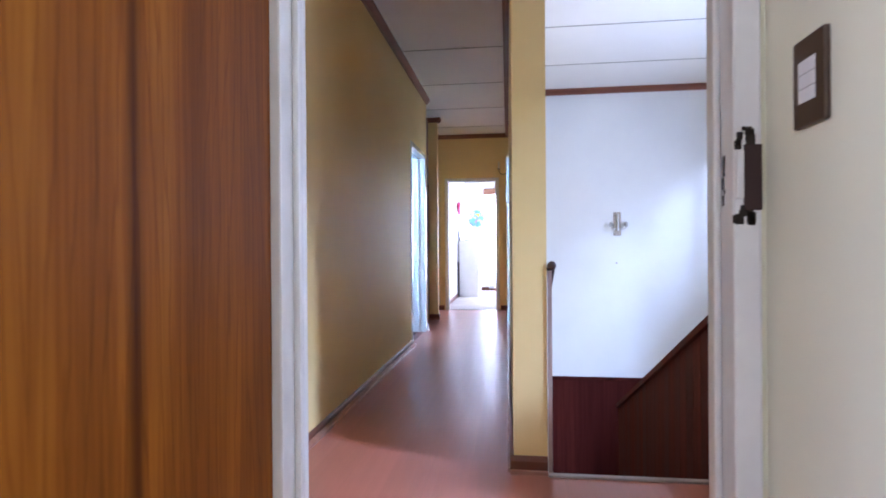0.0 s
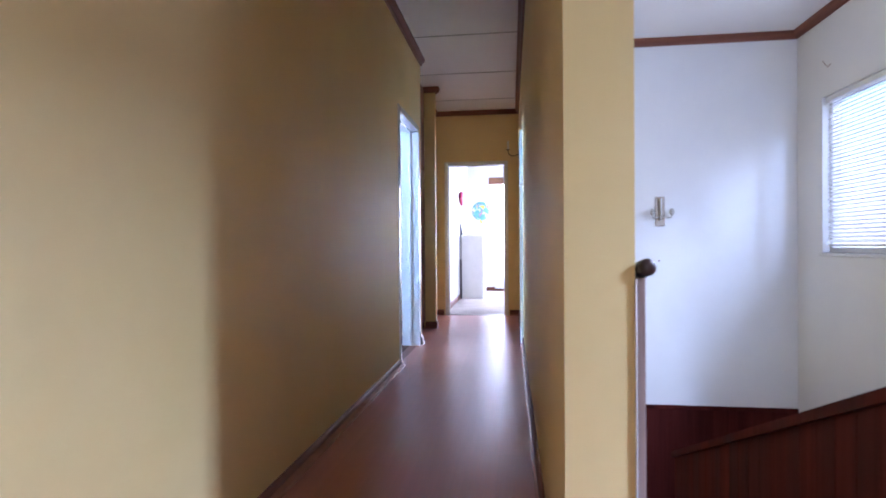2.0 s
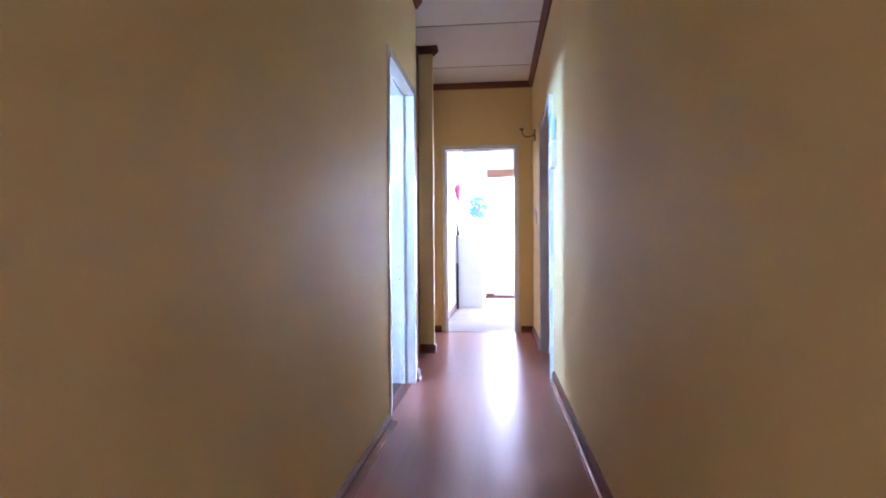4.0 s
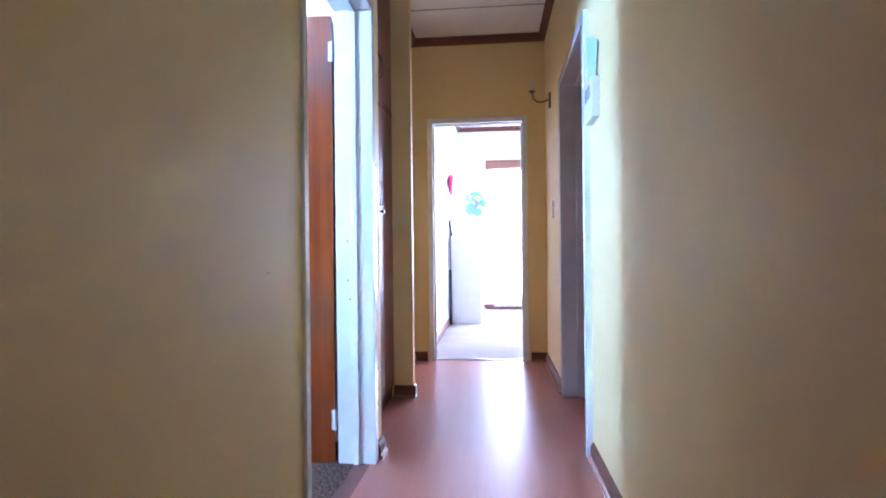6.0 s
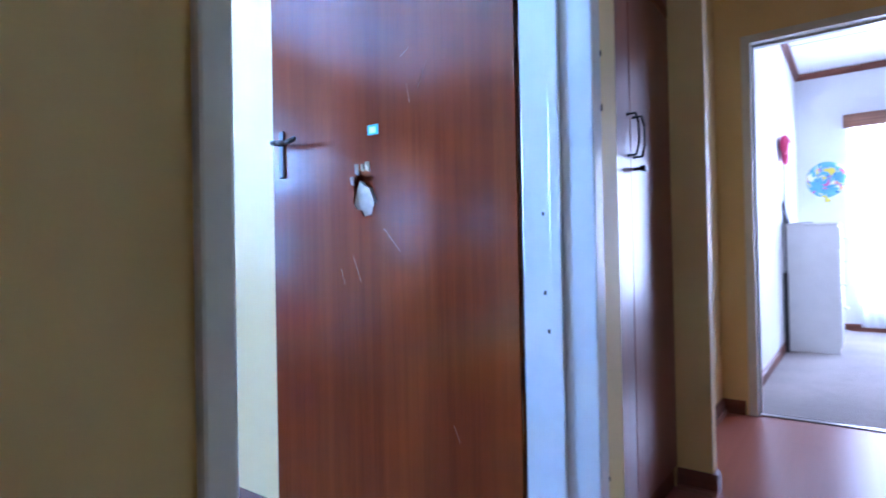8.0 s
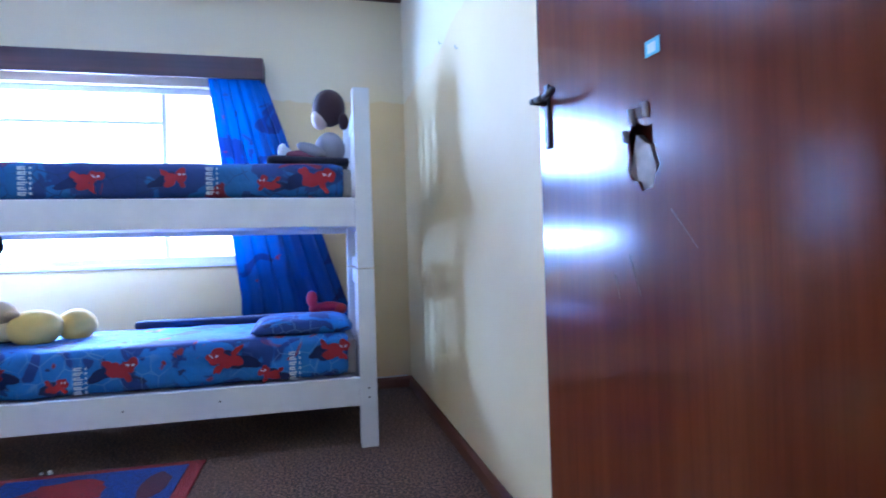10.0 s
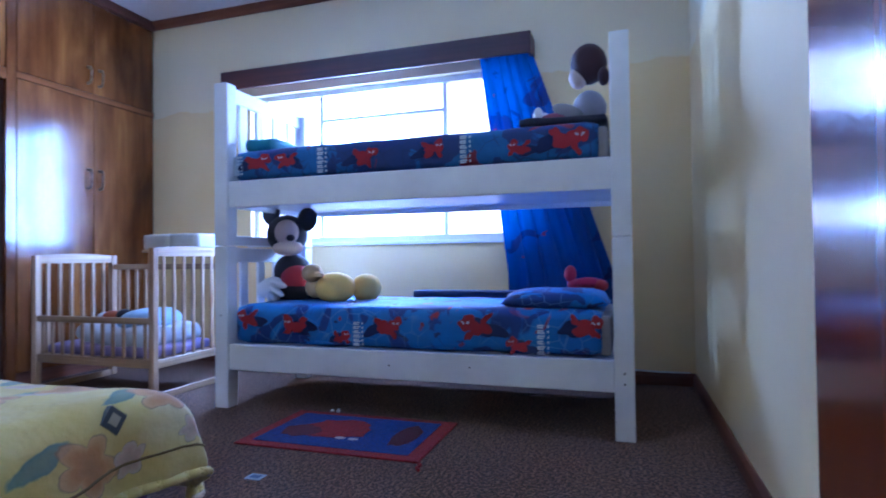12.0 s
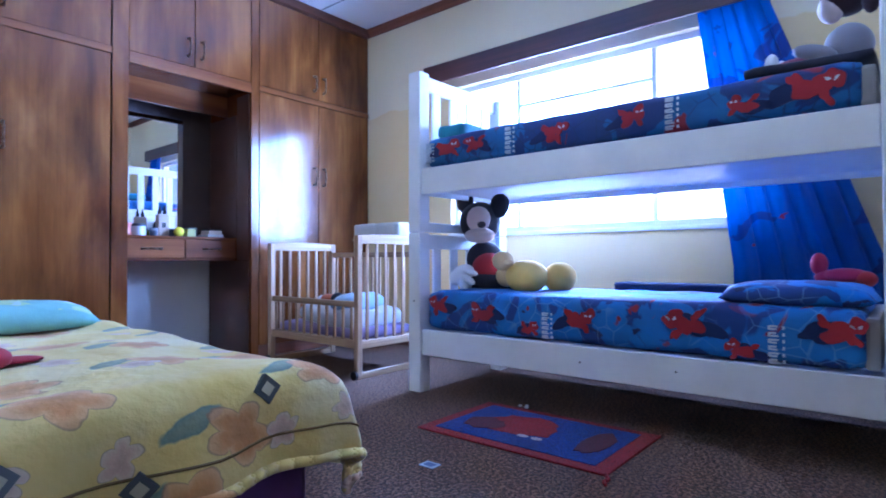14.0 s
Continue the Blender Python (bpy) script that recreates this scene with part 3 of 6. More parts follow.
def holed_leaf():
    """Leaf in its own plane (u along, v thickness, z): skins with a ragged hole, edges and core."""
    hole = ragged(0.505, 1.212, sx=0.042, sz=0.07)
    bm = bmesh.new()
    n = len(hole)
    outer = []
    for i in range(n):
        a = 2 * math.pi * i / n
        dx, dz = math.cos(a), math.sin(a)
        k = min((LEAF_W - 0.50) / dx if dx > 1e-6 else 1e9, -0.50 / dx if dx < -1e-6 else 1e9, (LEAF_H - 1.215) / dz if dz > 1e-6 else 1e9, (0.005 - 1.215) / dz if dz < -1e-6 else 1e9)
        outer.append((0.50 + dx * k, 1.215 + dz * k))
    corners = [(LEAF_W, LEAF_H), (0, LEAF_H), (0, 0.005), (LEAF_W, 0.005)]
    v = 0.0
    ih = [bm.verts.new((u, v, z)) for u, z in hole]
    oh = [bm.verts.new((u, v, z)) for u, z in outer]
    deep = [bm.verts.new((u, v - 0.007, z)) for u, z in hole]
    cv = [bm.verts.new((u, v, z)) for u, z in corners]
    for i in range(n):
        j = (i + 1) % n
        pa, pb = outer[i], outer[j]
        mid = None
        for c, q in zip(corners, cv):
            a0, a1, ac = [math.atan2(p[1] - 1.215, p[0] - 0.50) % (2 * math.pi) for p in (pa, pb, c)]
            if a1 < a0:
                a1 += 2 * math.pi
            if a0 < ac < a1 or a0 < ac + 2 * math.pi < a1:
                mid = q
        ring = [ih[i], oh[i]] + ([mid] if mid else []) + [oh[j], ih[j]]
        bm.faces.new(ring)
        bm.faces.new((ih[j], ih[i], deep[i], deep[j]))
    bx(bm, 0, LEAF_W, -LEAF_T, -LEAF_T + 0.006, 0.005, LEAF_H)
    for u0, u1, z0, z1 in ((0, 0.05, 0.005, LEAF_H), (LEAF_W - 0.06, LEAF_W, 0.005, LEAF_H), (0.05, LEAF_W - 0.06, 0.005, 0.06), (0.05, LEAF_W - 0.06, LEAF_H - 0.06, LEAF_H)):
        bx(bm, u0, u1, -LEAF_T + 0.006, -0.0005, z0, z1)
    bmesh.ops.recalc_face_normals(bm, faces=bm.faces)
    return bm


def to_leaf(bm, m=LM):
    bmesh.ops.transform(bm, matrix=m, verts=bm.verts)
    return bm


bm = holed_leaf()
leaf = part("leaf", to_leaf(bm), M_DOOR, door1, "red-brown varnished veneer leaf")
M_SPLINTER = plain("torn_pale_board", (0.52, 0.45, 0.38), 0.9, var=0.2, scale=30, bmp=0.4)
bm = bmesh.new()
pts = [(0.470, 1.185), (0.476, 1.152), (0.500, 1.138), (0.527, 1.146), (0.544, 1.178), (0.540, 1.222), (0.522, 1.250), (0.505, 1.232), (0.486, 1.226)]
n = len(pts)
vs = [bm.verts.new((u, -0.003 - 0.006 * (i % 2), z)) for i, (u, z) in enumerate(pts)]
vb = [bm.verts.new((u, -0.02, z)) for u, z in pts]
bm.faces.new(vs)
for i in range(n):
    bm.faces.new((vs[i], vs[(i + 1) % n], vb[(i + 1) % n], vb[i]))
part("torn_board", to_leaf(bm), M_SPLINTER, leaf, "torn pale fibre board in the hole")
bm = bmesh.new()
for u, z, w, h in ((0.487, 1.290, 0.013, 0.030), (0.506, 1.288, 0.010, 0.022), (0.528, 1.284, 0.012, 0.034), (0.547, 1.25, 0.010, 0.026)):
    vs = [bm.verts.new((u - w / 2, 0.003, z - h / 2)), bm.verts.new((u + w / 2, 0.005, z - h / 3)), bm.verts.new((u + w / 3, 0.009, z + h / 2)), bm.verts.new((u - w / 3, 0.004, z + h / 2))]
    vb = [bm.verts.new((p.co.x, 0.0, p.co.z)) for p in vs]
    bm.faces.new(vs)
    for i in range(4):
        bm.faces.new((vs[i], vs[(i + 1) % 4], vb[(i + 1) % 4], vb[i]))
part("splinter", to_leaf(bm), M_SPLINTER, leaf, "raised torn splinters")
bm = box(0.445, 0.485, 0, 0.0015, 1.385, 1.415, 0.0005)
M_STICK = plain("turquoise_sticker", (0.12, 0.55, 0.58), 0.5, bmp=0)
M_STICK2 = plain("white_sticker", (0.7, 0.8, 0.8), 0.5, bmp=0)
stk = part("sticker", to_leaf(bm), M_STICK, leaf, "torn turquoise sticker")
bm = box(0.455, 0.477, 0.0015, 0.0022, 1.390, 1.408)
part("sticker_print", to_leaf(bm), M_STICK2, leaf)
bm = box(LEAF_W - 0.058, LEAF_W - 0.036, 0, 0.008, 1.285, 1.445, 0.004, 2)
plate = part("lock_plate", to_leaf(bm), M_METAL, leaf, "dark narrow lock plate")
bm = bmesh.new()
tube(bm, [(LEAF_W - 0.047, 0.006, 1.40), (LEAF_W - 0.047, 0.045, 1.40), (LEAF_W - 0.075, 0.05, 1.396), (LEAF_W - 0.115, 0.05, 1.392), (LEAF_W - 0.15, 0.048, 1.40)], 0.008)
part("handle", to_leaf(bm), M_METAL, leaf, "dark lever handle", True)
M_SCRATCH = plain('pale_scratch', (0.34, 0.15, 0.09), 0.5, bmp=0)
for a, b in (((0.30, 1.50), (0.27, 1.57)), ((0.33, 1.46), (0.34, 1.52)), ((0.43, 1.10), (0.37, 1.03)), ((0.55, 1.02), (0.52, 0.94)), ((0.60, 0.98), (0.585, 0.93)), ((0.36, 1.60), (0.33, 1.62)), ((0.20, 0.55), (0.18, 0.50))):
    bm = bmesh.new()
    rod(bm, (a[0], 0.0002, a[1]), (b[0], 0.0002, b[1]), 0.0009, 0.0004, 5)
    part('scratch', to_leaf(bm), M_SCRATCH, leaf, 'pale scratch')
for z in (0.17, 2.02):
    bm = bmesh.new()
    rod(bm, (-0.004, 0.005, z), (-0.004, 0.005, z + 0.1), 0.006)
    bx(bm, -0.002, 0.016, 0.0, 0.003, z, z + 0.1)
    part("hinge", to_leaf(bm), M_GLOSS, leaf, "paint-covered butt hinge")

# first room's door, folded back against the side
door2 = thing("door_2", "open golden-brown veneered door in a white frame", "door", (0.45, 2.54, 0), kind="structure")
door_frame(door2, "x", -0.052, 0.915, 2.367, 2.513, 2.325, 0.049)
bm = box(-0.064, -0.022, 1.47, 2.362, 0.006, 2.27, 0.002)
leaf2 = part("leaf", bm, M_LEAF, door2, "golden-brown veneer leaf")
for z in (0.22, 1.9):
    bm = bmesh.new()
    rod(bm, (-0.026, 2.364, z), (-0.026, 2.364, z + 0.1), 0.006)
    part("hinge", bm, M_WHITE_PL, leaf2, "paint-covered hinge")
strike = part("strike_plate", box(0.883, 0.914, 2.3635, 2.3675, 1.165, 1.285, 0.001), plain("rusty_iron", (0.045, 0.022, 0.018), 0.75, bmp=0.2), door2, "rusty strike plate with flaked paint")
part("latch_keeper", box(0.868, 0.882, 2.3595, 2.3675, 1.185, 1.275, 0.003, 2), M_WHITE_PL, door2, "white painted keeper")
rnd = random.Random(5)
bm = bmesh.new()
for k in range(26):
    w = rnd.uniform(0.003, 0.008)
    if k < 18:
        x, z = 0.877 + rnd.uniform(-0.008, 0.022), (1.158 if k % 2 else 1.30) + rnd.uniform(-0.016, 0.016)
        bx(bm, x - w, x + w, 2.3645, 2.3675, z - w * 1.3, z + w * 1.3, 0.0006)
    else:
        y, z = 2.415 + rnd.uniform(-0.005, 0.005), 1.235 + rnd.uniform(-0.05, 0.05)
        bx(bm, 0.8645, 0.8665, y - w * 0.6, y + w * 0.6, z - w * 1.5, z + w * 1.5, 0.0006)
part("paint_chip", bm, M_METAL, door2, "flaked paint round the latch")

# far bedroom doorway and the closed door on the right
door3 = thing("door_3", "white doorway standing open to a bright bedroom", "doorway", (-0.28, YE, 0), kind="structure")
door_frame(door3, "x", -0.752, 0.202, YE - 0.012, YE + 0.142, 2.325, 0.05)
door4 = thing("door_4", "closed dark brown door set deep in a white frame", "door", (0.42, 9.3, 0), kind="structure")
door_frame(door4, "y", DR[0] - 0.02, DR[1] + 0.02, 0.368, 0.634, 2.29, 0.05)
leaf4 = part("leaf", box(0.555, 0.595, DR[0] + 0.045, DR[1] - 0.045, 0.006, 2.245, 0.002), M_DOOR, door4)
bm = bmesh.new()
tube(bm, [(0.555, 9.72, 1.12), (0.51, 9.72, 1.12), (0.505, 9.62, 1.12)], 0.008)
part("handle", bm, M_METAL, leaf4, "dark lever handle", True)

# ---- laminate planks ----
def planks():
    """Floor boards laid across the lobby and down the corridor; boards share a few meshes."""
    w, g = 0.193, 0.0002
    made = {}
    rnd = random.Random(11)

    def plank(x0, x1, y0, y1):
        key = (round(x1 - x0, 3), round(y1 - y0, 3))
        if key not in made:
            made[key] = mesh_of("plank", box(0, key[0], 0, key[1], -0.012, 0.0), M_LAM)
        ob = new("plank", made[key])
        ob.location, ob.parent = (x0, y0, 0), FLOOR

    for x0, x1, y0, y1 in ((-0.72, 0.46, 2.505, YE + 0.05), (0.46, 1.45, 2.505, 4.0), (-0.5, 0.87, 0.2, 2.505)):
        x = x0
        while x < x1 - 0.01:
            y = y0 - rnd.choice((0.0, 0.43, 0.86))
            while y < y1:
                a, b = max(y, y0), min(y + 1.29, y1)
                if b - a > 0.02:
                    plank(x + g, min(x + w, x1) - g, a, b)
                y += 1.29
            x += w
    plank(-0.90, -0.72, 9.83, YE + 0.05)
    plank(-0.86, -0.72, 8.66, 9.77)
    plank(0.46, 0.62, 8.66, 9.90)


struct("trim", box(XS, 1.45, 3.985, 4.02, -0.03, 0.012, 0.006, 2), plain("dull_nosing_metal", (0.34, 0.29, 0.27), 0.4, 0.3), "dull metal nosing at the stair head", "nosing")
struct("trim", box(-0.70, 0.15, YE + 0.02, YE + 0.07, -0.002, 0.008, 0.003), M_CHROME, "metal carpet bar in the doorway", "threshold")

# ---- staircase ----
stair = thing("staircase", "dark panelled staircase going down with solid balustrade", "staircase", (1.0, 5.0, -1.16))
for i in range(6):
    y0, z = 4.02 + i * 0.43, -0.19 * (i + 1)
    part("step", box(XS, 1.45, y0, y0 + 0.45, z - 0.03, z, 0.004), M_LAM, stair, "red laminate tread")
    part("riser", box(XS, 1.45, y0 + 0.0, y0 + 0.02, z, z + 0.16), M_DARK, stair)
part("landing", box(XS, 1.45, 6.60, 6.92, -1.20, -1.16, 0.004), M_LAM, stair, "red laminate landing")


def slope_z(y):
    return 0.965 if y < 3.66 else 0.965 - 0.45 * (y - 3.66)


y = 3.42
while y < 6.8:
    y1 = min(y + 0.125, 6.83)
    ya, yb = y + 0.0015, y1 - 0.0015
    pts = [(ya, -1.9), (yb, -1.9), (yb, slope_z(yb))]
    if ya < 3.66 < yb:
        pts.append((3.66, 0.965))
    pts.append((ya, slope_z(ya)))
    part("board", side_prism(pts, 1.45, 1.48), M_DARK, stair)
    y = y1
bm = side_prism([(3.42, 0.965), (3.66, 0.965), (6.83, slope_z(6.83)), (6.83, slope_z(6.83) + 0.04), (3.67, 1.005), (3.42, 1.005)], 1.425, 1.505)
part("handrail", bm, M_DARK, stair, "dark polished handrail")
struct("wall_stair_dado", box(XS, 2.95, 8.302, 8.45, -1.9, -0.50), M_DARK, "dark wooden panelling low on the stairwell wall", "panelling")
struct("trim", box(XS, 2.95, 8.285, 8.302, -0.535, -0.495, 0.004), M_DARK, "dark dado rail", "dado rail")
struct("floor_stair_bottom", box(XS, 2.95, 4.0, 8.3, -2.0, -1.9), M_LAM, "lower stair floor", "floor")
struct("wall_stair_front", box(XS, 2.95, 3.88, 3.985, -1.9, -0.12), M_DARK, "dark panelling under the lobby floor", "wall")

newel = thing("stair_handrail", "worn wooden post and dark handrail on the wall end", "handrail", (0.633, 4.06, 0))
part("post", box(0.6235, 0.645, 4.034, 4.10, 0.0, 0.988, 0.004, 2), wood("worn_pale_post", (0.19, 0.11, 0.085), (0.28, 0.18, 0.145), (0.40, 0.30, 0.26), 2, 0.4, 0.15), newel, "scuffed pale wooden post")
part("edge_strip", box(0.6195, 0.6232, 4.022, 4.060, 0.0, 0.985, 0.0012), M_GLOSS, newel, "white painted edge strip")
bm = bmesh.new()
rod(bm, (0.6455, 4.02, 1.012), (0.6455, 4.09, 1.004), 0.021, n=16)
ell(bm, (0.6455, 4.02, 1.012), (0.021, 0.012, 0.021))
rod(bm, (0.6455, 4.09, 1.004), (0.648, 6.6, -0.135), 0.021, n=16)
part("rail", bm, plain("dark_rail_varnish", (0.030, 0.014, 0.012), 0.3, coat=0.3), newel, "dark round handrail", True)


# ---- windows ----
def window_x(name, xg, y0, y1, z0, z1, bars_y, bars, sill, label):
    """A window in a wall along y: frame members, panes, sill."""
    w = thing(name, label, "window", (xg, (y0 + y1) / 2, z0), kind="structure")
    f = 0.045
    for a, b, c, d in ((y0, y1, z0, z0 + f), (y0, y1, z1 - f, z1), (y0, y0 + f, z0 + f, z1 - f), (y1 - f, y1, z0 + f, z1 - f)):
        part("window_frame", box(xg - 0.03, xg + 0.03, a, b, c, d, 0.004), M_GLOSS, w)
    for yb in bars_y:
        part("mullion", box(xg - 0.025, xg + 0.025, yb - 0.017, yb + 0.017, z0 + f, z1 - f, 0.004), M_GLOSS, w)
    for a, b, z in bars:
        part("transom", box(xg - 0.022, xg + 0.022, a, b, z - 0.013, z + 0.013, 0.004), M_GLOSS, w)
    edges = [y0 + f] + list(bars_y) + [y1 - f]
    for a, b in zip(edges, edges[1:]):
        p = part("pane", box(xg - 0.002, xg + 0.002, a, b, z0 + f, z1 - f), M_GLASS, w)
        p.visible_shadow = False
    if sill:
        part("window_sill", box(*sorted(sill), y0 - 0.02, y1 + 0.02, z0 - 0.03, z0, 0.006, 2), M_GLOSS, w)
    return w


window_x("window_1", XW - 0.09, 5.05, 7.50, 1.02, 2.30, (5.71, 6.80), ((5.71, 6.80, 2.045),), (XW - 0.06, XW + 0.025), "wide white-framed window, glaring with daylight")
# window_2 is lengthened out of view, past the blind, down to y 4.3
window_x("window_2", 3.04, 4.3, 7.87, 0.98, 2.31, (5.75, 6.88), (), (2.93, 3.02), "white-framed stairwell window behind a blind, extended unseen at its near end")
window_x("window_3", 3.04, 2.60, 3.30, 0.1, 2.6, (), (), None, "white-framed lobby window")

blind = thing("venetian_blind", "white closed venetian blind in the stairwell window", "blind", (2.99, 6.9, 1.05))
part("headrail", box(2.965, 3.005, 5.93, 7.84, 2.265, 2.305, 0.003), M_WHITE_PL, blind)
SL = bmesh.new()
vs = []
for k, (dx, dz) in enumerate(((-0.014, -0.0115), (-0.005, -0.002), (0.005, 0.005), (0.014, 0.0115))):
    vs.append([SL.verts.new((dx, yy, dz)) for yy in (-0.95, 0.95)])
for a, b in zip(vs, vs[1:]):
    SL.faces.new((a[0], b[0], b[1], a[1]))
M_SLAT = fabric("white_slat_plastic", (0.80, 0.81, 0.83), 0.45, 0.02, 0.0, 0.33)
slat_me = mesh_of("slat", SL, M_SLAT)
for i in range(37):
    o = new("slat", slat_me)
    o.parent, o.location = blind, (2.985 - 2.99, 6.885 - 6.9, 2.25 - i * 0.0325 - 1.05)
part("bottom_rail", box(2.972, 2.998, 5.935, 7.835, 1.035, 1.052, 0.003), M_WHITE_PL, blind)
for yy in (6.2, 7.0, 7.6):
    bm = bmesh.new()
    rod(bm, (2.965, yy, 1.05), (2.965, yy, 2.27), 0.0015, n=6)
    part("cord", bm, M_WHITE_PL, blind)


# ---- wall fittings ----
def bow_handle(bm, p, d, out, length, r=0.006):
    """A bow pull: p middle, d direction of its length, out away from the door."""
    p, d, out = Vector(p), Vector(d), Vector(out)
    h = length / 2
    tube(bm, [p - d * h, p - d * h + out * 0.03, p - d * h * 0.5 + out * 0.04, p + d * h * 0.5 + out * 0.04, p + d * h + out * 0.03, p + d * h], r)
    ell(bm, p - d * h, (r * 1.8,) * 3, u=8, v=6)
    ell(bm, p + d * h, (r * 1.8,) * 3, u=8, v=6)
    return bm


sw = thing("light_switch", "dark brown wooden switch plate with three white rockers", "light switch", (0.925, 2.207, 1.285))
part("plate", box(0.915, 0.925, 2.161, 2.254, 1.285, 1.423, 0.004, 2), plain("dark_brown_switch_wood", (0.05, 0.025, 0.012), 0.4), sw, "dark brown wooden plate")
for i in range(3):
    part("rocker", box(0.9135, 0.9151, 2.184, 2.234, 1.322 + i * 0.022, 1.343 + i * 0.022, 0.0006), M_WHITE_PL, sw, "white rocker")
sw2 = thing("wall_switch", "small white light switch on the corridor wall", "light switch", (0.372, 10.44, 1.32))
part("plate", box(0.366, 0.379, 10.40, 10.48, 1.32, 1.46, 0.003), M_WHITE_PL, sw2)
part("rocker", box(0.362, 0.366, 10.425, 10.455, 1.365, 1.415, 0.002), M_WHITE_PL, sw2)

inter = thing("wall_intercom", "white wall intercom box beside the door", "intercom", (0.40, 8.5, 1.68))
part("box", box(0.364, 0.404, 8.40, 8.62, 1.68, 1.87, 0.008, 2), M_WHITE_PL, inter)
part("button_panel", box(0.3615, 0.3645, 8.44, 8.58, 1.78, 1.84, 0.001), plain("grey_key_panel", (0.25, 0.27, 0.29), 0.4), inter, "grey button panel")
bm = bmesh.new()
vs = [bm.verts.new(p) for p in ((0.392, 8.40, 2.03), (0.380, 8.64, 2.14), (0.382, 8.60, 1.87), (0.388, 8.44, 1.88))]
vb = [bm.verts.new((p.co.x + 0.004, p.co.y, p.co.z)) for p in vs]
bm.faces.new(vs), bm.faces.new(list(reversed(vb)))
for i in range(4):
    bm.faces.new((vs[i], vs[(i + 1) % 4], vb[(i + 1) % 4], vb[i]))
solid("paper_note", bm, plain("pale_blue_paper", (0.45, 0.62, 0.72), 0.7), "pale blue paper pinned to the wall", "paper", (0.388, 8.5, 1.87))

sc1 = thing("wall_sconce", "brass wall sconce with one candle arm", "wall lamp", (0.372, 10.6, 2.28))
part("backplate", box(0.362, 0.378, 10.57, 10.62, 2.27, 2.40, 0.005, 2), M_BRASS, sc1)
bm = bmesh.new()
tube(bm, [(0.365, 10.59, 2.34), (0.31, 10.57, 2.315), (0.265, 10.55, 2.31), (0.23, 10.54, 2.335), (0.218, 10.535, 2.385)], 0.006)
part("arm", bm, M_BRASS, sc1, "", True)
bm = bmesh.new()
rod(bm, (0.218, 10.535, 2.385), (0.218, 10.535, 2.40), 0.012, 0.03, 14)
part("drip_cup", bm, M_BRASS, sc1)
bm = bmesh.new()
rod(bm, (0.218, 10.535, 2.40), (0.218, 10.535, 2.515), 0.011, n=12)
part("candle", bm, M_WHITE_PL, sc1, "ivory candle sleeve")

sc2 = thing("wall_sconce", "worn twin-arm wall sconce without bulbs on the stairwell wall", "wall lamp", (1.71, 8.3, 1.24))
part("backplate", box(1.665, 1.755, 8.285, 8.30, 1.235, 1.52, 0.006, 2), plain("dull_grey_plate", (0.30, 0.25, 0.20), 0.45, 0.5), sc2, "dull grey-brown plate")
bm = bmesh.new()
rod(bm, (1.71, 8.27, 1.29), (1.71, 8.27, 1.50), 0.014, n=12)
part("stem", bm, M_CHROME, sc2, "pale turned stem")
for s in (-1, 1):
    bm = bmesh.new()
    tube(bm, [(1.71, 8.27, 1.33), (1.71 + s * 0.04, 8.23, 1.312), (1.71 + s * 0.08, 8.21, 1.315), (1.71 + s * 0.088, 8.21, 1.335)], 0.005)
    part("arm", bm, M_CHROME, sc2, "", True)
    bm = bmesh.new()
    for z0, z1, r0, r1 in ((1.335, 1.348, 0.010, 0.022), (1.348, 1.368, 0.022, 0.026), (1.368, 1.390, 0.026, 0.020), (1.390, 1.402, 0.020, 0.008)):
        rod(bm, (1.71 + s * 0.088, 8.21, z0), (1.71 + s * 0.088, 8.21, z1), r0, r1, 14)
    part("lamp_holder", bm, M_CHROME, sc2, "round worn steel lamp holder", True)

# ---- corridor cupboard ----
cup = thing("corridor_cupboard", "built-in red-brown corridor cupboard with bow handles", "cupboard", (-1.1, 9.25, 0))
part("body", box(-1.45, -0.862, 8.69, 9.755, 0.0, CEIL - 0.005), M_CUP, cup)
part("plinth", box(-0.862, -0.855, 8.69, 9.755, 0.0, 0.09), M_TRIM, cup, "dark plinth")
for y0, y1, hy in ((8.70, 9.225, 9.195), (9.229, 9.752, 9.26)):
    d = part("door", box(-0.862, -0.84, y0, y1, 0.095, 2.02, 0.002), M_CUP, cup)
    part("handle", bow_handle(bmesh.new(), (-0.84, hy, 1.43), (0, 0, 1), (1, 0, 0), 0.145, 0.0036), M_METAL, d, "dark bow handle", True)
    d = part("upper_door", box(-0.862, -0.84, y0, y1, 2.075, CEIL - 0.02, 0.002), M_CUP, cup)
    part("handle", bow_handle(bmesh.new(), (-0.84, hy, 2.24), (0, 0, 1), (1, 0, 0), 0.14, 0.0036), M_METAL, d, "dark bow handle", True)
part("rail", box(-0.862, -0.838, 8.70, 9.752, 2.025, 2.07, 0.003), M_TRIM, cup)
bm = bmesh.new()
rod(bm, (-0.84, 9.26, 1.315), (-0.80, 9.26, 1.315), 0.006)
bx(bm, -0.815, -0.795, 9.245, 9.285, 1.305, 1.325, 0.003)
part("latch", bm, M_METAL, cup, "dark sliding latch")

# ---- bedroom: wardrobe wall ----
WZ1, WZ2 = 2.205, 2.26   # top of tall doors, bottom of upper doors
ZT = CEIL - 0.075


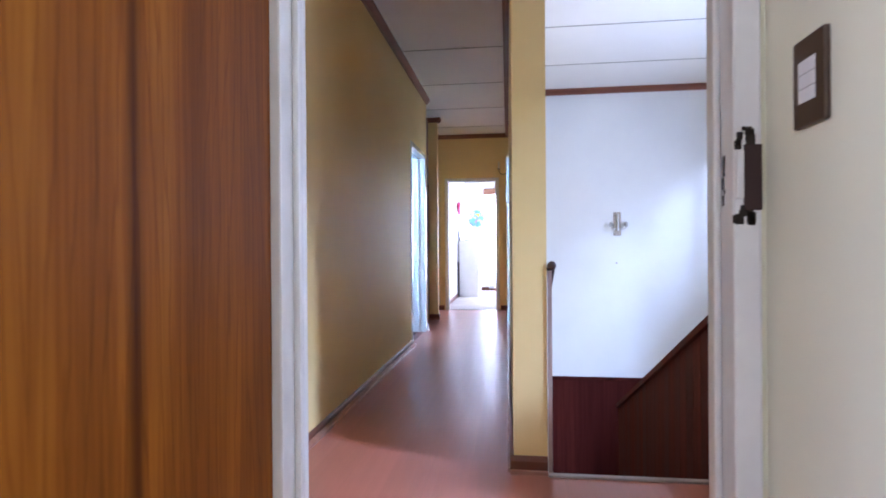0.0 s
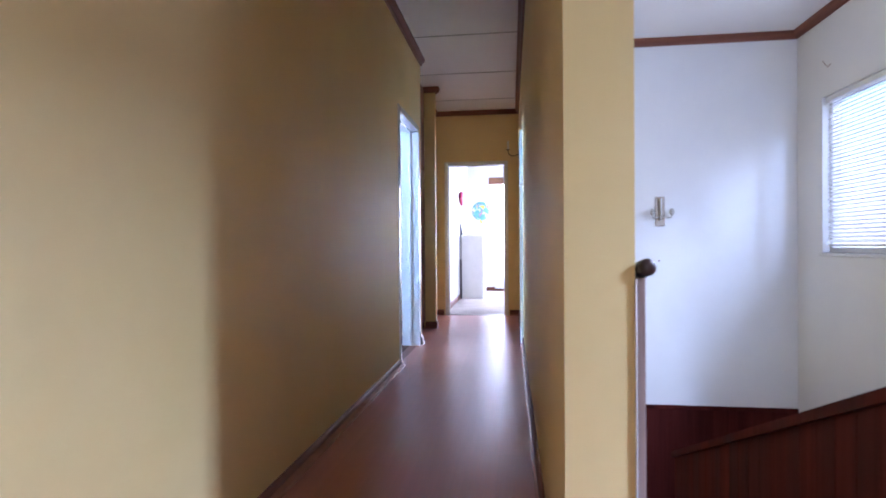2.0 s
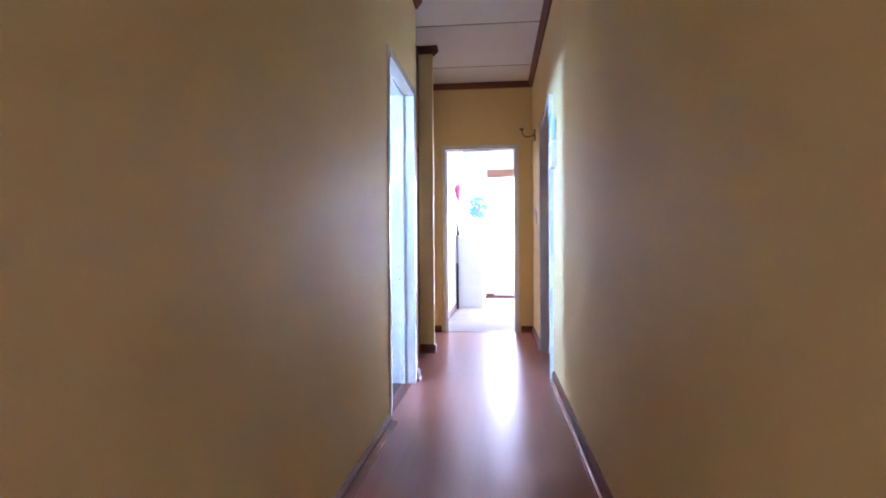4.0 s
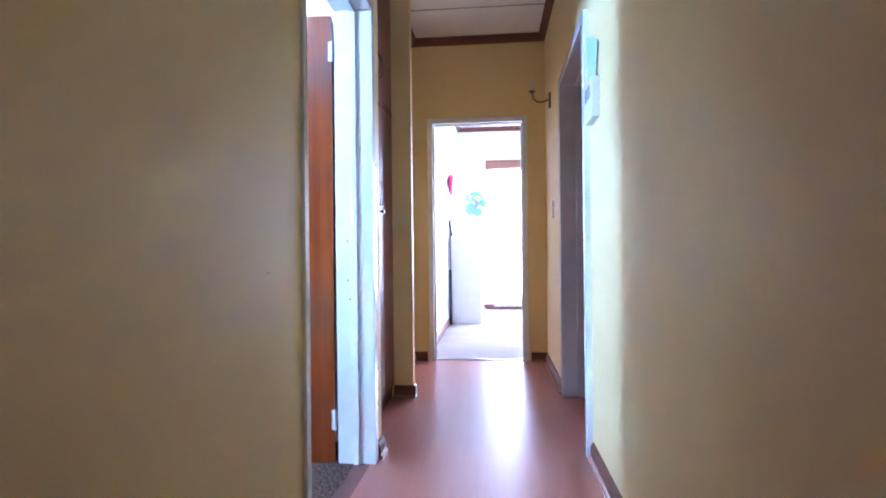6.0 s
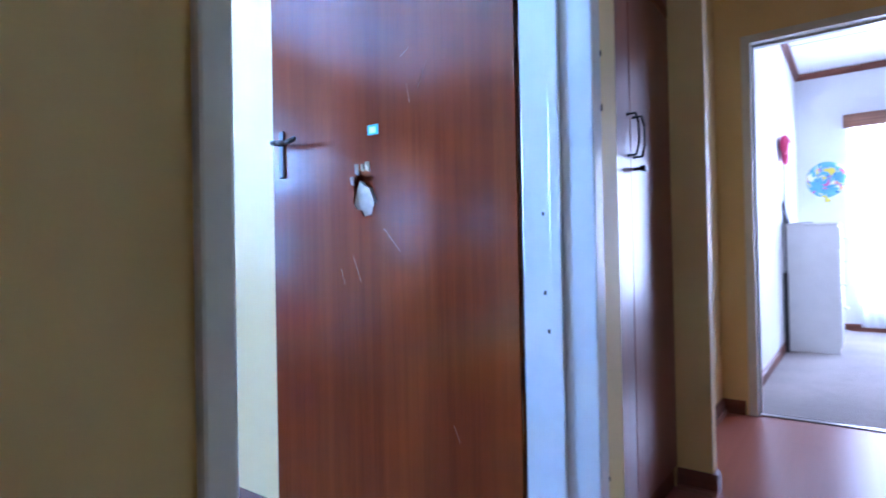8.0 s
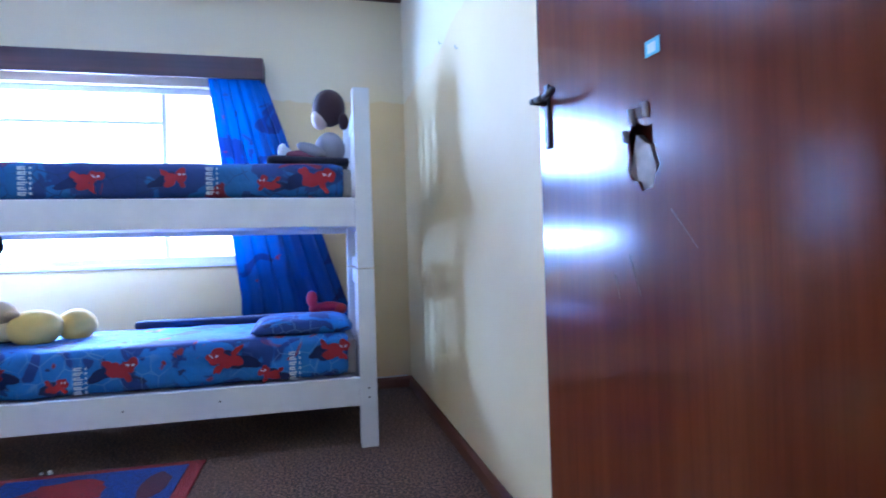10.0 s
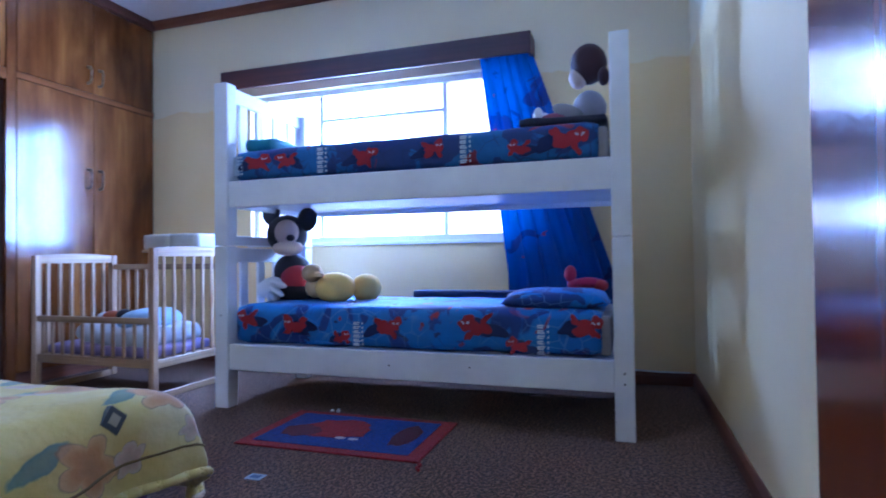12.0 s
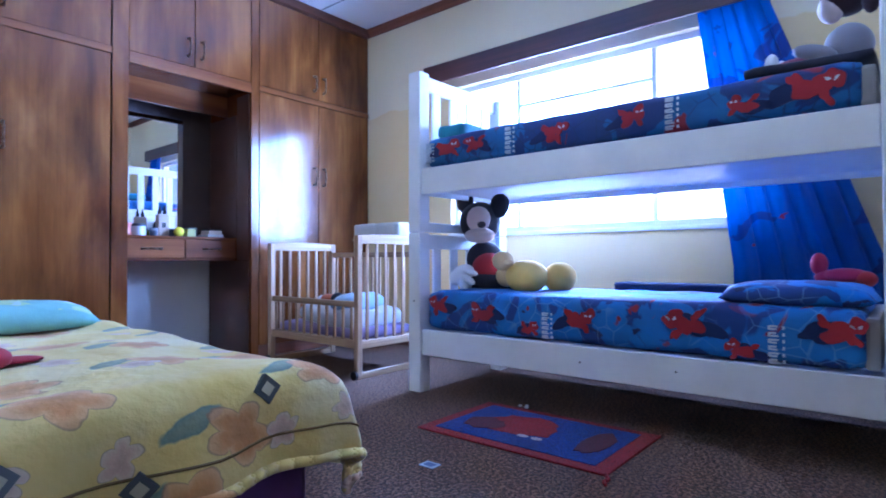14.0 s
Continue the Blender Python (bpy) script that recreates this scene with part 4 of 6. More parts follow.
def ward_unit(x0, x1, doors, handle_side, label):
    """A tall built-in unit with lower and upper doors; x0 < x1."""
    u = thing("wardrobe_unit", label, "wardrobe", ((x0 + x1) / 2, 3.7, 0), "built-in wardrobe units")
    part("body", box(x0, x1, 3.32, 3.978, 0.0, ZT), M_WARD, u)
    part("plinth", box(x0, x1, 3.978, 3.984, 0.0, 0.09), M_TRIM_X, u, "dark plinth")
    w = (x1 - x0 - 0.01) / doors
    for i in range(doors):
        a, b = x0 + 0.005 + i * w + 0.002, x0 + 0.005 + (i + 1) * w - 0.002
        hx = (b - 0.05 if i == 0 else a + 0.05) if doors == 2 else (b - 0.045 if handle_side > 0 else a + 0.045)
        d = part("door", box(a, b, 3.979, 4.0, 0.095, WZ1, 0.002), M_WARD, u)
        hd = part("handle", bow_handle(bmesh.new(), (hx, 4.0, 1.555), (0, 0, 1), (0, 1, 0), 0.15, 0.007), M_BRASS, d, "bronze bow handle", True)
        d = part("upper_door", box(a, b, 3.979, 4.0, WZ2, ZT - 0.01, 0.002), M_WARD, u)
        part("handle", bow_handle(bmesh.new(), (hx, 4.0, 2.40), (0, 0, 1), (0, 1, 0), 0.13, 0.007), M_BRASS, d, "bronze bow handle", True)
    part("rail", box(x0, x1, 3.979, 4.006, WZ1 + 0.003, WZ2 - 0.003, 0.003), M_WARD_H, u)
    return u


ward_unit(-4.79, -3.562, 2, 0, "brown veneered double wardrobe beside the cot")
ward_unit(-2.447, -1.80, 1, 1, "brown veneered wardrobe with one tall door")
ward_unit(-1.795, -1.21, 1, -1, "brown veneered wardrobe behind the bed")
ward_unit(-1.205, -0.88, 1, 1, "narrow brown veneered wardrobe by the wall")
struct("trim", box(-4.79, -0.88, 3.975, 4.03, ZT, CEIL, 0.006, 2), M_TRIM_X, "brown wooden cornice over the wardrobes", "cornice")

van = thing("dressing_table", "brown built-in dressing table niche with mirror and drawers", "dressing table", (-2.95, 3.7, 0), "built-in wardrobe units")
NX0, NX1 = -3.492, -2.552
for a, b in ((-3.56, NX0), (NX1, -2.449)):
    part("side_panel", box(a, b, 3.32, 4.004, 0.0, ZT), M_WARD, van)
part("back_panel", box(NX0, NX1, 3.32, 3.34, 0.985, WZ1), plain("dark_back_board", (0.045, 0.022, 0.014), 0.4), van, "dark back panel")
part("soffit", box(NX0, NX1, 3.34, 3.98, WZ1 - 0.0, WZ2 + 0.02), M_WARD_H, van)
part("fascia", box(NX0, NX1, 3.979, 4.006, WZ1 - 0.03, WZ2 - 0.003, 0.003), M_WARD_H, van)
# dark boards on one inner side of the niche; the other keeps its veneer
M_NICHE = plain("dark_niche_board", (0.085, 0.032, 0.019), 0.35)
part("lining", box(NX0, NX0 + 0.006, 3.341, 3.974, 0.0, 0.794), M_NICHE, van, "thin dark brown lining")
part("lining", box(NX0, NX0 + 0.006, 3.79, 3.974, 0.798, WZ1 - 0.032), M_NICHE, van, "thin dark brown lining")
part("lining", box(NX0, NX0 + 0.006, 3.341, 3.786, 0.99, WZ1 - 0.18), M_NICHE, van, "thin dark brown lining")
part("light_board", box(NX0, NX1, 3.60, 3.62, 2.03, WZ1), M_WARD_H, van)
part("upper_body", box(NX0, NX1, 3.32, 3.978, WZ2 + 0.02, ZT), M_WARD, van)
for a, b, hx in ((NX0 + 0.003, -3.023, -3.073), (-3.019, NX1 - 0.003, -2.969)):
    d = part("upper_door", box(a, b, 3.979, 4.0, WZ2, ZT - 0.01, 0.002), M_WARD, van)
    part("handle", bow_handle(bmesh.new(), (hx, 4.0, 2.40), (0, 0, 1), (0, 1, 0), 0.13, 0.007), M_BRASS, d, "bronze bow handle", True)
part("mirror", box(-3.236, NX1 - 0.01, 3.341, 3.347, 1.0, 2.0), M_MIRROR, van, "frameless mirror")
part("table_top", box(NX0, NX1, 3.34, 3.785, 0.968, 0.988, 0.003), M_WARD_H, van, "brown table top")
part("drawer_case", box(NX0, NX1, 3.36, 3.755, 0.795, 0.968), M_WARD_H, van)
for a, b in ((NX0 + 0.004, -3.06), (-3.055, NX1 - 0.004)):
    d = part("drawer", box(a, b, 3.756, 3.776, 0.815, 0.962, 0.003), M_WARD_H, van)
    part("handle", bow_handle(bmesh.new(), ((a + b) / 2, 3.776, 0.89), (1, 0, 0), (0, 1, 0), 0.13, 0.006), M_BRASS, d, "bronze bow handle", True)


# things on the dressing table
def jar(name, x, y, r, h, color, lid, label):
    j = thing(name, label, "jar", (x, y, 0.988))
    bm = bmesh.new()
    rod(bm, (x, y, 0.989), (x, y, 0.989 + h), r, r * 0.95, 18)
    part("pot", bm, plain(name + "_body", color, 0.35, bmp=0), j)
    bm = bmesh.new()
    rod(bm, (x, y, 0.989 + h), (x, y, 0.989 + h + 0.02), r * 1.03, n=18)
    part("lid", bm, plain(name + "_lid", lid, 0.4, bmp=0), j, "screw lid")


jar("cream_jar", -2.66, 3.66, 0.045, 0.075, (0.55, 0.14, 0.06), (0.5, 0.13, 0.06), "orange-red cosmetic jar on the dressing table")
jar("cream_tub", -2.76, 3.66, 0.05, 0.07, (0.65, 0.66, 0.68), (0.05, 0.05, 0.06), "white tub with a dark lid")
jar("small_pot", -2.86, 3.68, 0.03, 0.04, (0.06, 0.06, 0.08), (0.25, 0.25, 0.28), "small dark cosmetic pot")
bot = thing("lotion_bottle", "beige lotion bottle with black twin pump tops", "bottle", (-2.97, 3.56, 0.988))
part("bottle_body", box(-3.02, -2.93, 3.53, 3.59, 0.989, 1.17, 0.015, 3), plain("beige_bottle", (0.5, 0.38, 0.3), 0.35), bot)
part("print", box(-2.99, -2.96, 3.59, 3.5915, 1.06, 1.10), M_BLACK, bot)
for dx in (-0.02, 0.02):
    bm = bmesh.new()
    rod(bm, (-2.975 + dx, 3.56, 1.17), (-2.975 + dx, 3.56, 1.20), 0.014)
    rod(bm, (-2.975 + dx, 3.56, 1.20), (-2.975 + dx, 3.56, 1.235), 0.009, 0.004)
    part("pump_top", bm, M_BLACK, bot, "black pump top")
bm = bmesh.new()
ell(bm, (-3.06, 3.665, 1.027), (0.039, 0.039, 0.039), u=24, v=14)
solid("yellow_ball", bm, plain("yellow_rubber", (0.75, 0.62, 0.03), 0.4, bmp=0), "small bright yellow ball", "ball", (-3.06, 3.665, 0.988), smooth=True)
solid("small_carton", box(-3.19, -3.12, 3.60, 3.68, 0.989, 1.055, 0.003), plain("olive_carton", (0.35, 0.33, 0.08), 0.5), "small olive and white carton", "carton", (-3.15, 3.64, 0.988))
solid("soft_pouch", box(-3.27, -3.19, 3.45, 3.56, 0.989, 1.075, 0.02, 3), plain("grey_cloth_bag", (0.12, 0.13, 0.15), 0.8), "grey soft pouch on the dressing table", "pouch", (-3.23, 3.5, 0.988))
bk = thing("book_stack", "pale book with a dark comb on top", "books", (-3.35, 3.64, 0.988))
part("book", box(-3.41, -3.27, 3.55, 3.72, 0.989, 1.012, 0.003), plain("pale_book_cover", (0.5, 0.52, 0.55), 0.5), bk)
part("second_book", box(-3.405, -3.29, 3.56, 3.70, 1.013, 1.045, 0.003), plain("cream_page_block", (0.55, 0.48, 0.40), 0.6), bk, "cream paperback")
part("dark_cover", box(-3.407, -3.30, 3.555, 3.70, 1.046, 1.06, 0.004), M_BLACK, bk, "black cover")
bm = bmesh.new()
rod(bm, (-2.60, 3.67, 1.03), (-2.575, 3.69, 1.03), 0.038, n=20)
solid("tape_roll", bm, plain("silver_tape", (0.4, 0.42, 0.5), 0.3, 0.4), "silver and blue roll standing on edge", "tape roll", (-2.59, 3.68, 0.99))


# ---- soft shapes ----
def soft_box(x0, x1, y0, y1, z0, z1, amp, nx=14, ny=30, seed=1, round_=0.05):
    """A cushion-like block with rounded edges and a rumpled top."""
    bm = bmesh.new()
    bx(bm, x0, x1, y0, y1, z0, z1)
    bmesh.ops.subdivide_edges(bm, edges=[e for e in bm.edges if abs(e.verts[0].co.x - e.verts[1].co.x) > 1e-4], cuts=nx, use_grid_fill=True)
    bmesh.ops.subdivide_edges(bm, edges=[e for e in bm.edges if abs(e.verts[0].co.y - e.verts[1].co.y) > (y1 - y0) * 0.9], cuts=ny, use_grid_fill=True)
    bmesh.ops.subdivide_edges(bm, edges=[e for e in bm.edges if abs(e.verts[0].co.z - e.verts[1].co.z) > (z1 - z0) * 0.9], cuts=4, use_grid_fill=True)
    c = Vector(((x0 + x1) / 2, (y0 + y1) / 2, (z0 + z1) / 2))
    h = Vector(((x1 - x0) / 2, (y1 - y0) / 2, (z1 - z0) / 2))
    for v in bm.verts:
        d = v.co - c
        inner = Vector([max(-hh + round_, min(hh - round_, q)) for q, hh in zip(d, h)])
        out = d - inner
        if out.length > 1e-6:
            d = inner + out.normalized() * min(round_, out.length)
        n = noise.noise(Vector((v.co.x * 5 + seed, v.co.y * 5, v.co.z * 4))) + 0.5 * noise.noise(Vector((v.co.x * 13 + seed, v.co.y * 11, v.co.z * 9)))
        v.co = c + d + Vector((0.25 * n, 0.1 * n, 0.7 * n)) * amp
    for f in bm.faces:
        f.smooth = True
    return bm


def pillow_mesh(c, sx, sy, h, rz=0.0, seed=2):
    bm = bmesh.new()
    n = 18
    top, bot = {}, {}
    for i in range(n + 1):
        for j in range(n + 1):
            u, v = 2 * i / n - 1, 2 * j / n - 1
            e = max(0.0, (1 - u ** 4) * (1 - v ** 4)) ** 0.45
            w = 0.12 * noise.noise(Vector((u * 2 + seed, v * 2, 0.3)))
            pinch = 1 - 0.06 * (abs(u * v))
            x, y = u * sx * pinch, v * sy * pinch
            top[i, j] = bm.verts.new((x, y, h * 0.72 * e * (1 + w)))
            bot[i, j] = top[i, j] if e < 1e-6 else bm.verts.new((x, y, -h * 0.28 * e))
    for i in range(n):
        for j in range(n):
            bm.faces.new((top[i, j], top[i + 1, j], top[i + 1, j + 1], top[i, j + 1]))
            q = (bot[i, j], bot[i, j + 1], bot[i + 1, j + 1], bot[i + 1, j])
            if len(set(q)) == 4 and q[0] is not top[i, j]:
                bm.faces.new(q)
            elif len(set(q)) == 4:
                bm.faces.new(q)
    bmesh.ops.transform(bm, matrix=Matrix.Translation(c) @ Matrix.Rotation(rz, 4, "Z"), verts=bm.verts)
    for f in bm.faces:
        f.smooth = True
    return bm


M_HERO = print_fabric("blue_printed_bedding", (0.014, 0.18, 0.54), [((0.006, 0.04, 0.20), 4.5, 0.54), ((0.30, 0.015, 0.025), 4.2, 0.66), ((0.006, 0.02, 0.10), 7.0, 0.655)], 3.0)


def add_web(m, scale, ink, width, amount):
    """Thin pale lines that cross like a web, printed over a cloth."""
    nt = m.node_tree
    b = nt.nodes["Principled BSDF"]
    old = b.inputs["Base Color"].links[0].from_socket
    tc = nt.nodes.new("ShaderNodeTexCoord")
    v = nt.nodes.new("ShaderNodeTexVoronoi")
    v.feature = "DISTANCE_TO_EDGE"
    v.inputs["Scale"].default_value = scale
    link(nt, tc.outputs["Object"], v.inputs["Vector"])
    line = ramp(nt, v.outputs["Distance"], [(0.0, (1, 1, 1)), (width, (0, 0, 0))])
    some = ramp(nt, noise_node(nt, 3.5, 2), [(0.45, (0, 0, 0)), (0.55, (amount,) * 3)])
    link(nt, mixc(nt, math_node(nt, "MULTIPLY", line, some), old, ink), b.inputs["Base Color"])


M_HERO_DARK = print_fabric("navy_printed_bedding", (0.012, 0.13, 0.36), [((0.008, 0.035, 0.16), 4.0, 0.52), ((0.24, 0.012, 0.03), 4.6, 0.65)], 3.0)
add_web(M_HERO_DARK, 9.0, (0.006, 0.03, 0.11), 0.04, 0.9)
add_web(M_HERO, 11.0, (0.20, 0.38, 0.60), 0.04, 0.5)
M_LETTER = fabric("pale_print_ink", (0.6, 0.66, 0.72), sheen=0.0)
M_RED_INK = fabric("red_print_ink", (0.34, 0.014, 0.022), sheen=0.0)
M_NAVY_INK = fabric("navy_print_ink", (0.008, 0.02, 0.09), sheen=0.0)

# ---- bunk bed ----
BX0, BX1, BY0, BY1 = -4.44, -3.49, 5.775, 8.155
bunk = thing("bunk_bed", "white painted wooden bunk bed in front of the window", "bunk bed", (-3.96, 6.96, 0))
P = 0.092
for x0 in (BX0, BX1 - P):
    for y0 in (BY0, BY1 - P):
        part("lower_post", box(x0, x0 + P, y0, y0 + P, 0.0, 0.963, 0.006, 2), M_BUNK, bunk)
        part("upper_post", box(x0, x0 + P, y0, y0 + P, 0.967, 1.95, 0.008, 2), M_BUNK, bunk)
for z0, z1, tag in ((0.225, 0.378, "lower_rail"), (1.195, 1.352, "upper_rail")):
    for x0 in (BX1 - 0.045, BX0 + 0.015):
        part(tag, box(x0, x0 + 0.03, BY0 + P, BY1 - P, z0, z1, 0.004), M_BUNK, bunk)
    part("base_board", box(BX0 + 0.046, BX1 - 0.046, BY0 + P, BY1 - P, z0 + 0.03, z0 + 0.05), M_BUNK, bunk)
    part("ledger", box(BX1 - 0.085, BX1 - 0.046, BY0 + P, BY1 - P, z0 + 0.002, z0 + 0.03, 0.002), M_BUNK, bunk)
    for k in range(6 if z0 < 1 else 0):
        y = BY0 + 0.25 + k * 0.36
        part("slat", box(BX0 + 0.05, BX1 - 0.05, y, y + 0.09, z0 + 0.005, z0 + 0.028, 0.002), M_BUNK, bunk)
for y0 in (BY0 + 0.03, BY1 - 0.06):
    a, b = BX0 + P, BX1 - P
    part("end_rail", box(a, b, y0, y0 + 0.03, 1.20, 1.352, 0.004), M_BUNK, bunk)
    part("end_rail", box(a, b, y0, y0 + 0.03, 0.20, 0.42, 0.004), M_BUNK, bunk)
    for z0, z1, zt in ((0.42, 0.865, 0.955), (1.352, 1.855, 1.945)):
        bm = box(a, b, y0, y0 + 0.03, z1, zt, 0.006, 2)
        part("top_rail", bm, M_BUNK, bunk)
        part("bottom_rail", box(a, b, y0, y0 + 0.03, z0, z0 + 0.07, 0.004), M_BUNK, bunk)
        for k in range(4):
            x = a + (b - a) * (k + 0.72) / 4.4
            part("end_slat", box(x - 0.036, x + 0.036, y0 + 0.006, y0 + 0.024, z0 + 0.07, z1, 0.003), M_BUNK, bunk)
    part("tie_rail", box(a, b, y0, y0 + 0.03, 0.97, 1.03, 0.004), M_BUNK, bunk)
for y, z in ((8.11, 0.32), (8.11, 0.27), (5.82, 0.55), (6.9, 0.30), (7.35, 0.31)):
    bm = bmesh.new()
    rod(bm, (BX1 - 0.018 if 6 < y < 8 else BX1 - 0.004, y, z), (BX1 - 0.013 if 6 < y < 8 else BX1 + 0.002, y, z), 0.005, n=8)
    part("bolt", bm, M_METAL, bunk)


def bunk_mattress(z0, z1, seed, label, cloth):
    m = thing("bunk_mattress", label, "mattress", (-3.96, 6.96, z0), "bunk mattresses")
    part("sheet", soft_box(BX0 + 0.06, BX1 - 0.048, BY0 + P + 0.005, BY1 - P - 0.045, z0, z1, 0.012, seed=seed), cloth, m, "blue sheet with red and navy figures")
    part("mattress_end", box(BX0 + 0.08, BX1 - 0.07, BY1 - P - 0.06, BY1 - P - 0.012, z0 + 0.01, z1 - 0.03, 0.015, 2), fabric("grey_ticking", (0.30, 0.27, 0.24)), m, "bare grey ticking")
    return m


lower = bunk_mattress(0.378, 0.612, 4, "mattress in a blue printed sheet on the lower bunk", M_HERO)
upper = bunk_mattress(1.352, 1.545, 9, "mattress in a blue printed sheet on the upper bunk", M_HERO_DARK)


def figure(m, y, z, s, flip, seed):
    """A printed figure on the sheet's front: a red rounded patch, a navy one and thin limbs, raised a hair."""
    rnd = random.Random(seed)
    xf = BX1 - 0.047

    def patch(name, ink, cy, cz, ry, rz, lift, tilt=0.0):
        bm = bmesh.new()
        p = [rnd.uniform(0, 6.28) for _ in range(3)]
        ring, back = [], []
        n = 22
        for i in range(n):
            a = 2 * math.pi * i / n
            r = 1 + 0.22 * math.sin(2 * a + p[0]) + 0.16 * math.sin(3 * a + p[1]) + 0.10 * math.sin(5 * a + p[2])
            u, w = r * ry * math.cos(a), r * rz * math.sin(a)
            yy, zz = cy + u * math.cos(tilt) - w * math.sin(tilt), cz + u * math.sin(tilt) + w * math.cos(tilt)
            ring.append(bm.verts.new((xf + lift, yy, zz)))
            back.append(bm.verts.new((xf - 0.02, yy, zz)))
        bm.faces.new(ring)
        for i in range(n):
            bm.faces.new((ring[(i + 1) % n], ring[i], back[i], back[(i + 1) % n]))
        part(name, bm, ink, m)

    patch("navy_print", M_NAVY_INK, y - 0.05 * flip * s, z - 0.012, 0.068 * s, 0.036 * s, 0.0042, 0.3 * flip)
    patch("red_print", M_RED_INK, y - 0.012 * flip * s, z - 0.010, 0.044 * s, 0.032 * s, 0.0048, 0.3 * flip)
    patch("red_print", M_RED_INK, y + 0.042 * flip * s, z + 0.016, 0.034 * s, 0.031 * s, 0.0056)
    for k in range(2):
        a = (-0.9, 2.6)[k] + rnd.uniform(-0.3, 0.3)
        patch("red_print", M_RED_INK, y + 0.058 * s * math.cos(a) * flip, z + 0.042 * s * math.sin(a), 0.028 * s, 0.014 * s, 0.0050 + 0.0002 * k, a * flip)
    for dy in (-0.011, 0.011):
        patch("white_print", M_LETTER, y + (0.046 + dy) * flip * s, z + 0.018, 0.0085 * s, 0.0042 * s, 0.0064, 0.7 * flip * (1 if dy > 0 else -1))


def lettering(m, y, z, h, n=6):
    """Illegible print: a column of plain pale bars."""
    bm = bmesh.new()
    xf = BX1 - 0.043
    rnd = random.Random(int(y * 100))
    for i in range(n):
        zz = z + h / 2 - h * (i + 0.5) / n
        for k in range(2):
            z2 = zz + (k - 0.5) * h / n * 0.42
            bx(bm, xf - 0.015, xf + 0.0015, y - 0.024 + rnd.uniform(0, 0.01), y + 0.016 - rnd.uniform(0, 0.012), z2 - h / n * 0.13, z2 + h / n * 0.13)
        bx(bm, xf - 0.015, xf + 0.0015, y - 0.024, y - 0.015, zz - h / n * 0.3, zz + h / n * 0.3)
        bx(bm, xf - 0.015, xf + 0.0015, y + 0.026, y + 0.033, zz - h / n * 0.2, zz + h / n * 0.25)
    part("print_lettering", bm, M_LETTER, m, "pale printed bars")


for y, z, s, fl, sd in ((5.98, 0.53, 1.0, -1, 1), (6.30, 0.50, 1.1, -1, 2), (6.88, 0.505, 1.1, 1, 3), (7.38, 0.52, 1.25, -1, 4), (7.93, 0.53, 1.1, 1, 5), (6.6, 0.44, 0.7, 1, 6), (7.6, 0.43, 0.8, -1, 7)):
    figure(lower, y, z, s, fl, sd)
for y, z, s, fl, sd in ((6.05, 1.46, 1.1, 1, 11), (6.25, 1.46, 0.9, -1, 12), (6.75, 1.45, 1.0, 1, 13), (7.15, 1.46, 0.9, 1, 14), (7.62, 1.43, 0.8, -1, 15), (7.86, 1.46, 1.3, 1, 16)):
    figure(upper, y, z, s, fl, sd)
for y, h in ((6.70, 0.14), (7.72, 0.16)):
    lettering(lower, y, 0.46, h)
for y, h in ((5.91, 0.12), (6.48, 0.15), (7.33, 0.15)):
    lettering(upper, y, 1.445, h)

solid("bunk_pillow", pillow_mesh((-3.83, 7.765, 0.632), 0.26, 0.285, 0.10, 0.0, 5), M_HERO, "blue printed pillow at the end of the lower bunk", "pillow", (-3.83, 7.8, 0.612))
solid("dark_bolster", soft_box(-4.43, -4.33, 6.72, 7.75, 0.60, 0.66, 0.006, 4, 14, 3, 0.025), fabric("navy_cloth", (0.012, 0.022, 0.07)), "dark navy bolster along the back of the bunk", "bolster", (-4.38, 7.2, 0.60))
bm = soft_box(-3.98, -3.62, 5.89, 6.09, 1.540, 1.625, 0.03, 8, 8, 8, 0.03)
solid("folded_towel", bm, fabric("teal_towel", (0.015, 0.17, 0.22), var=0.25), "folded teal towel on the upper bunk", "towel", (-3.9, 6.0, 1.545))
solid("folded_blanket", soft_box(-4.15, -3.60, 7.60, 8.05, 1.545, 1.60, 0.014, 8, 8, 5, 0.025), fabric("dark_blanket", (0.012, 0.014, 0.03)), "dark folded blanket under a doll", "blanket", (-3.9, 7.8, 1.545))


def plush(name, blobs, mats, label, category, at):
    """A soft toy as one plain mesh of swollen shapes."""
    bm = bmesh.new()
    for c, r, k, rot in blobs:
        before = set(bm.faces)
        ell(bm, c, r, Euler([radians(a) for a in rot]).to_matrix().to_4x4(), 18, 12)
        for f in bm.faces:
            if f not in before:
                f.material_index, f.smooth = k, True
    return solid(name, bm, mats, label, category, at)


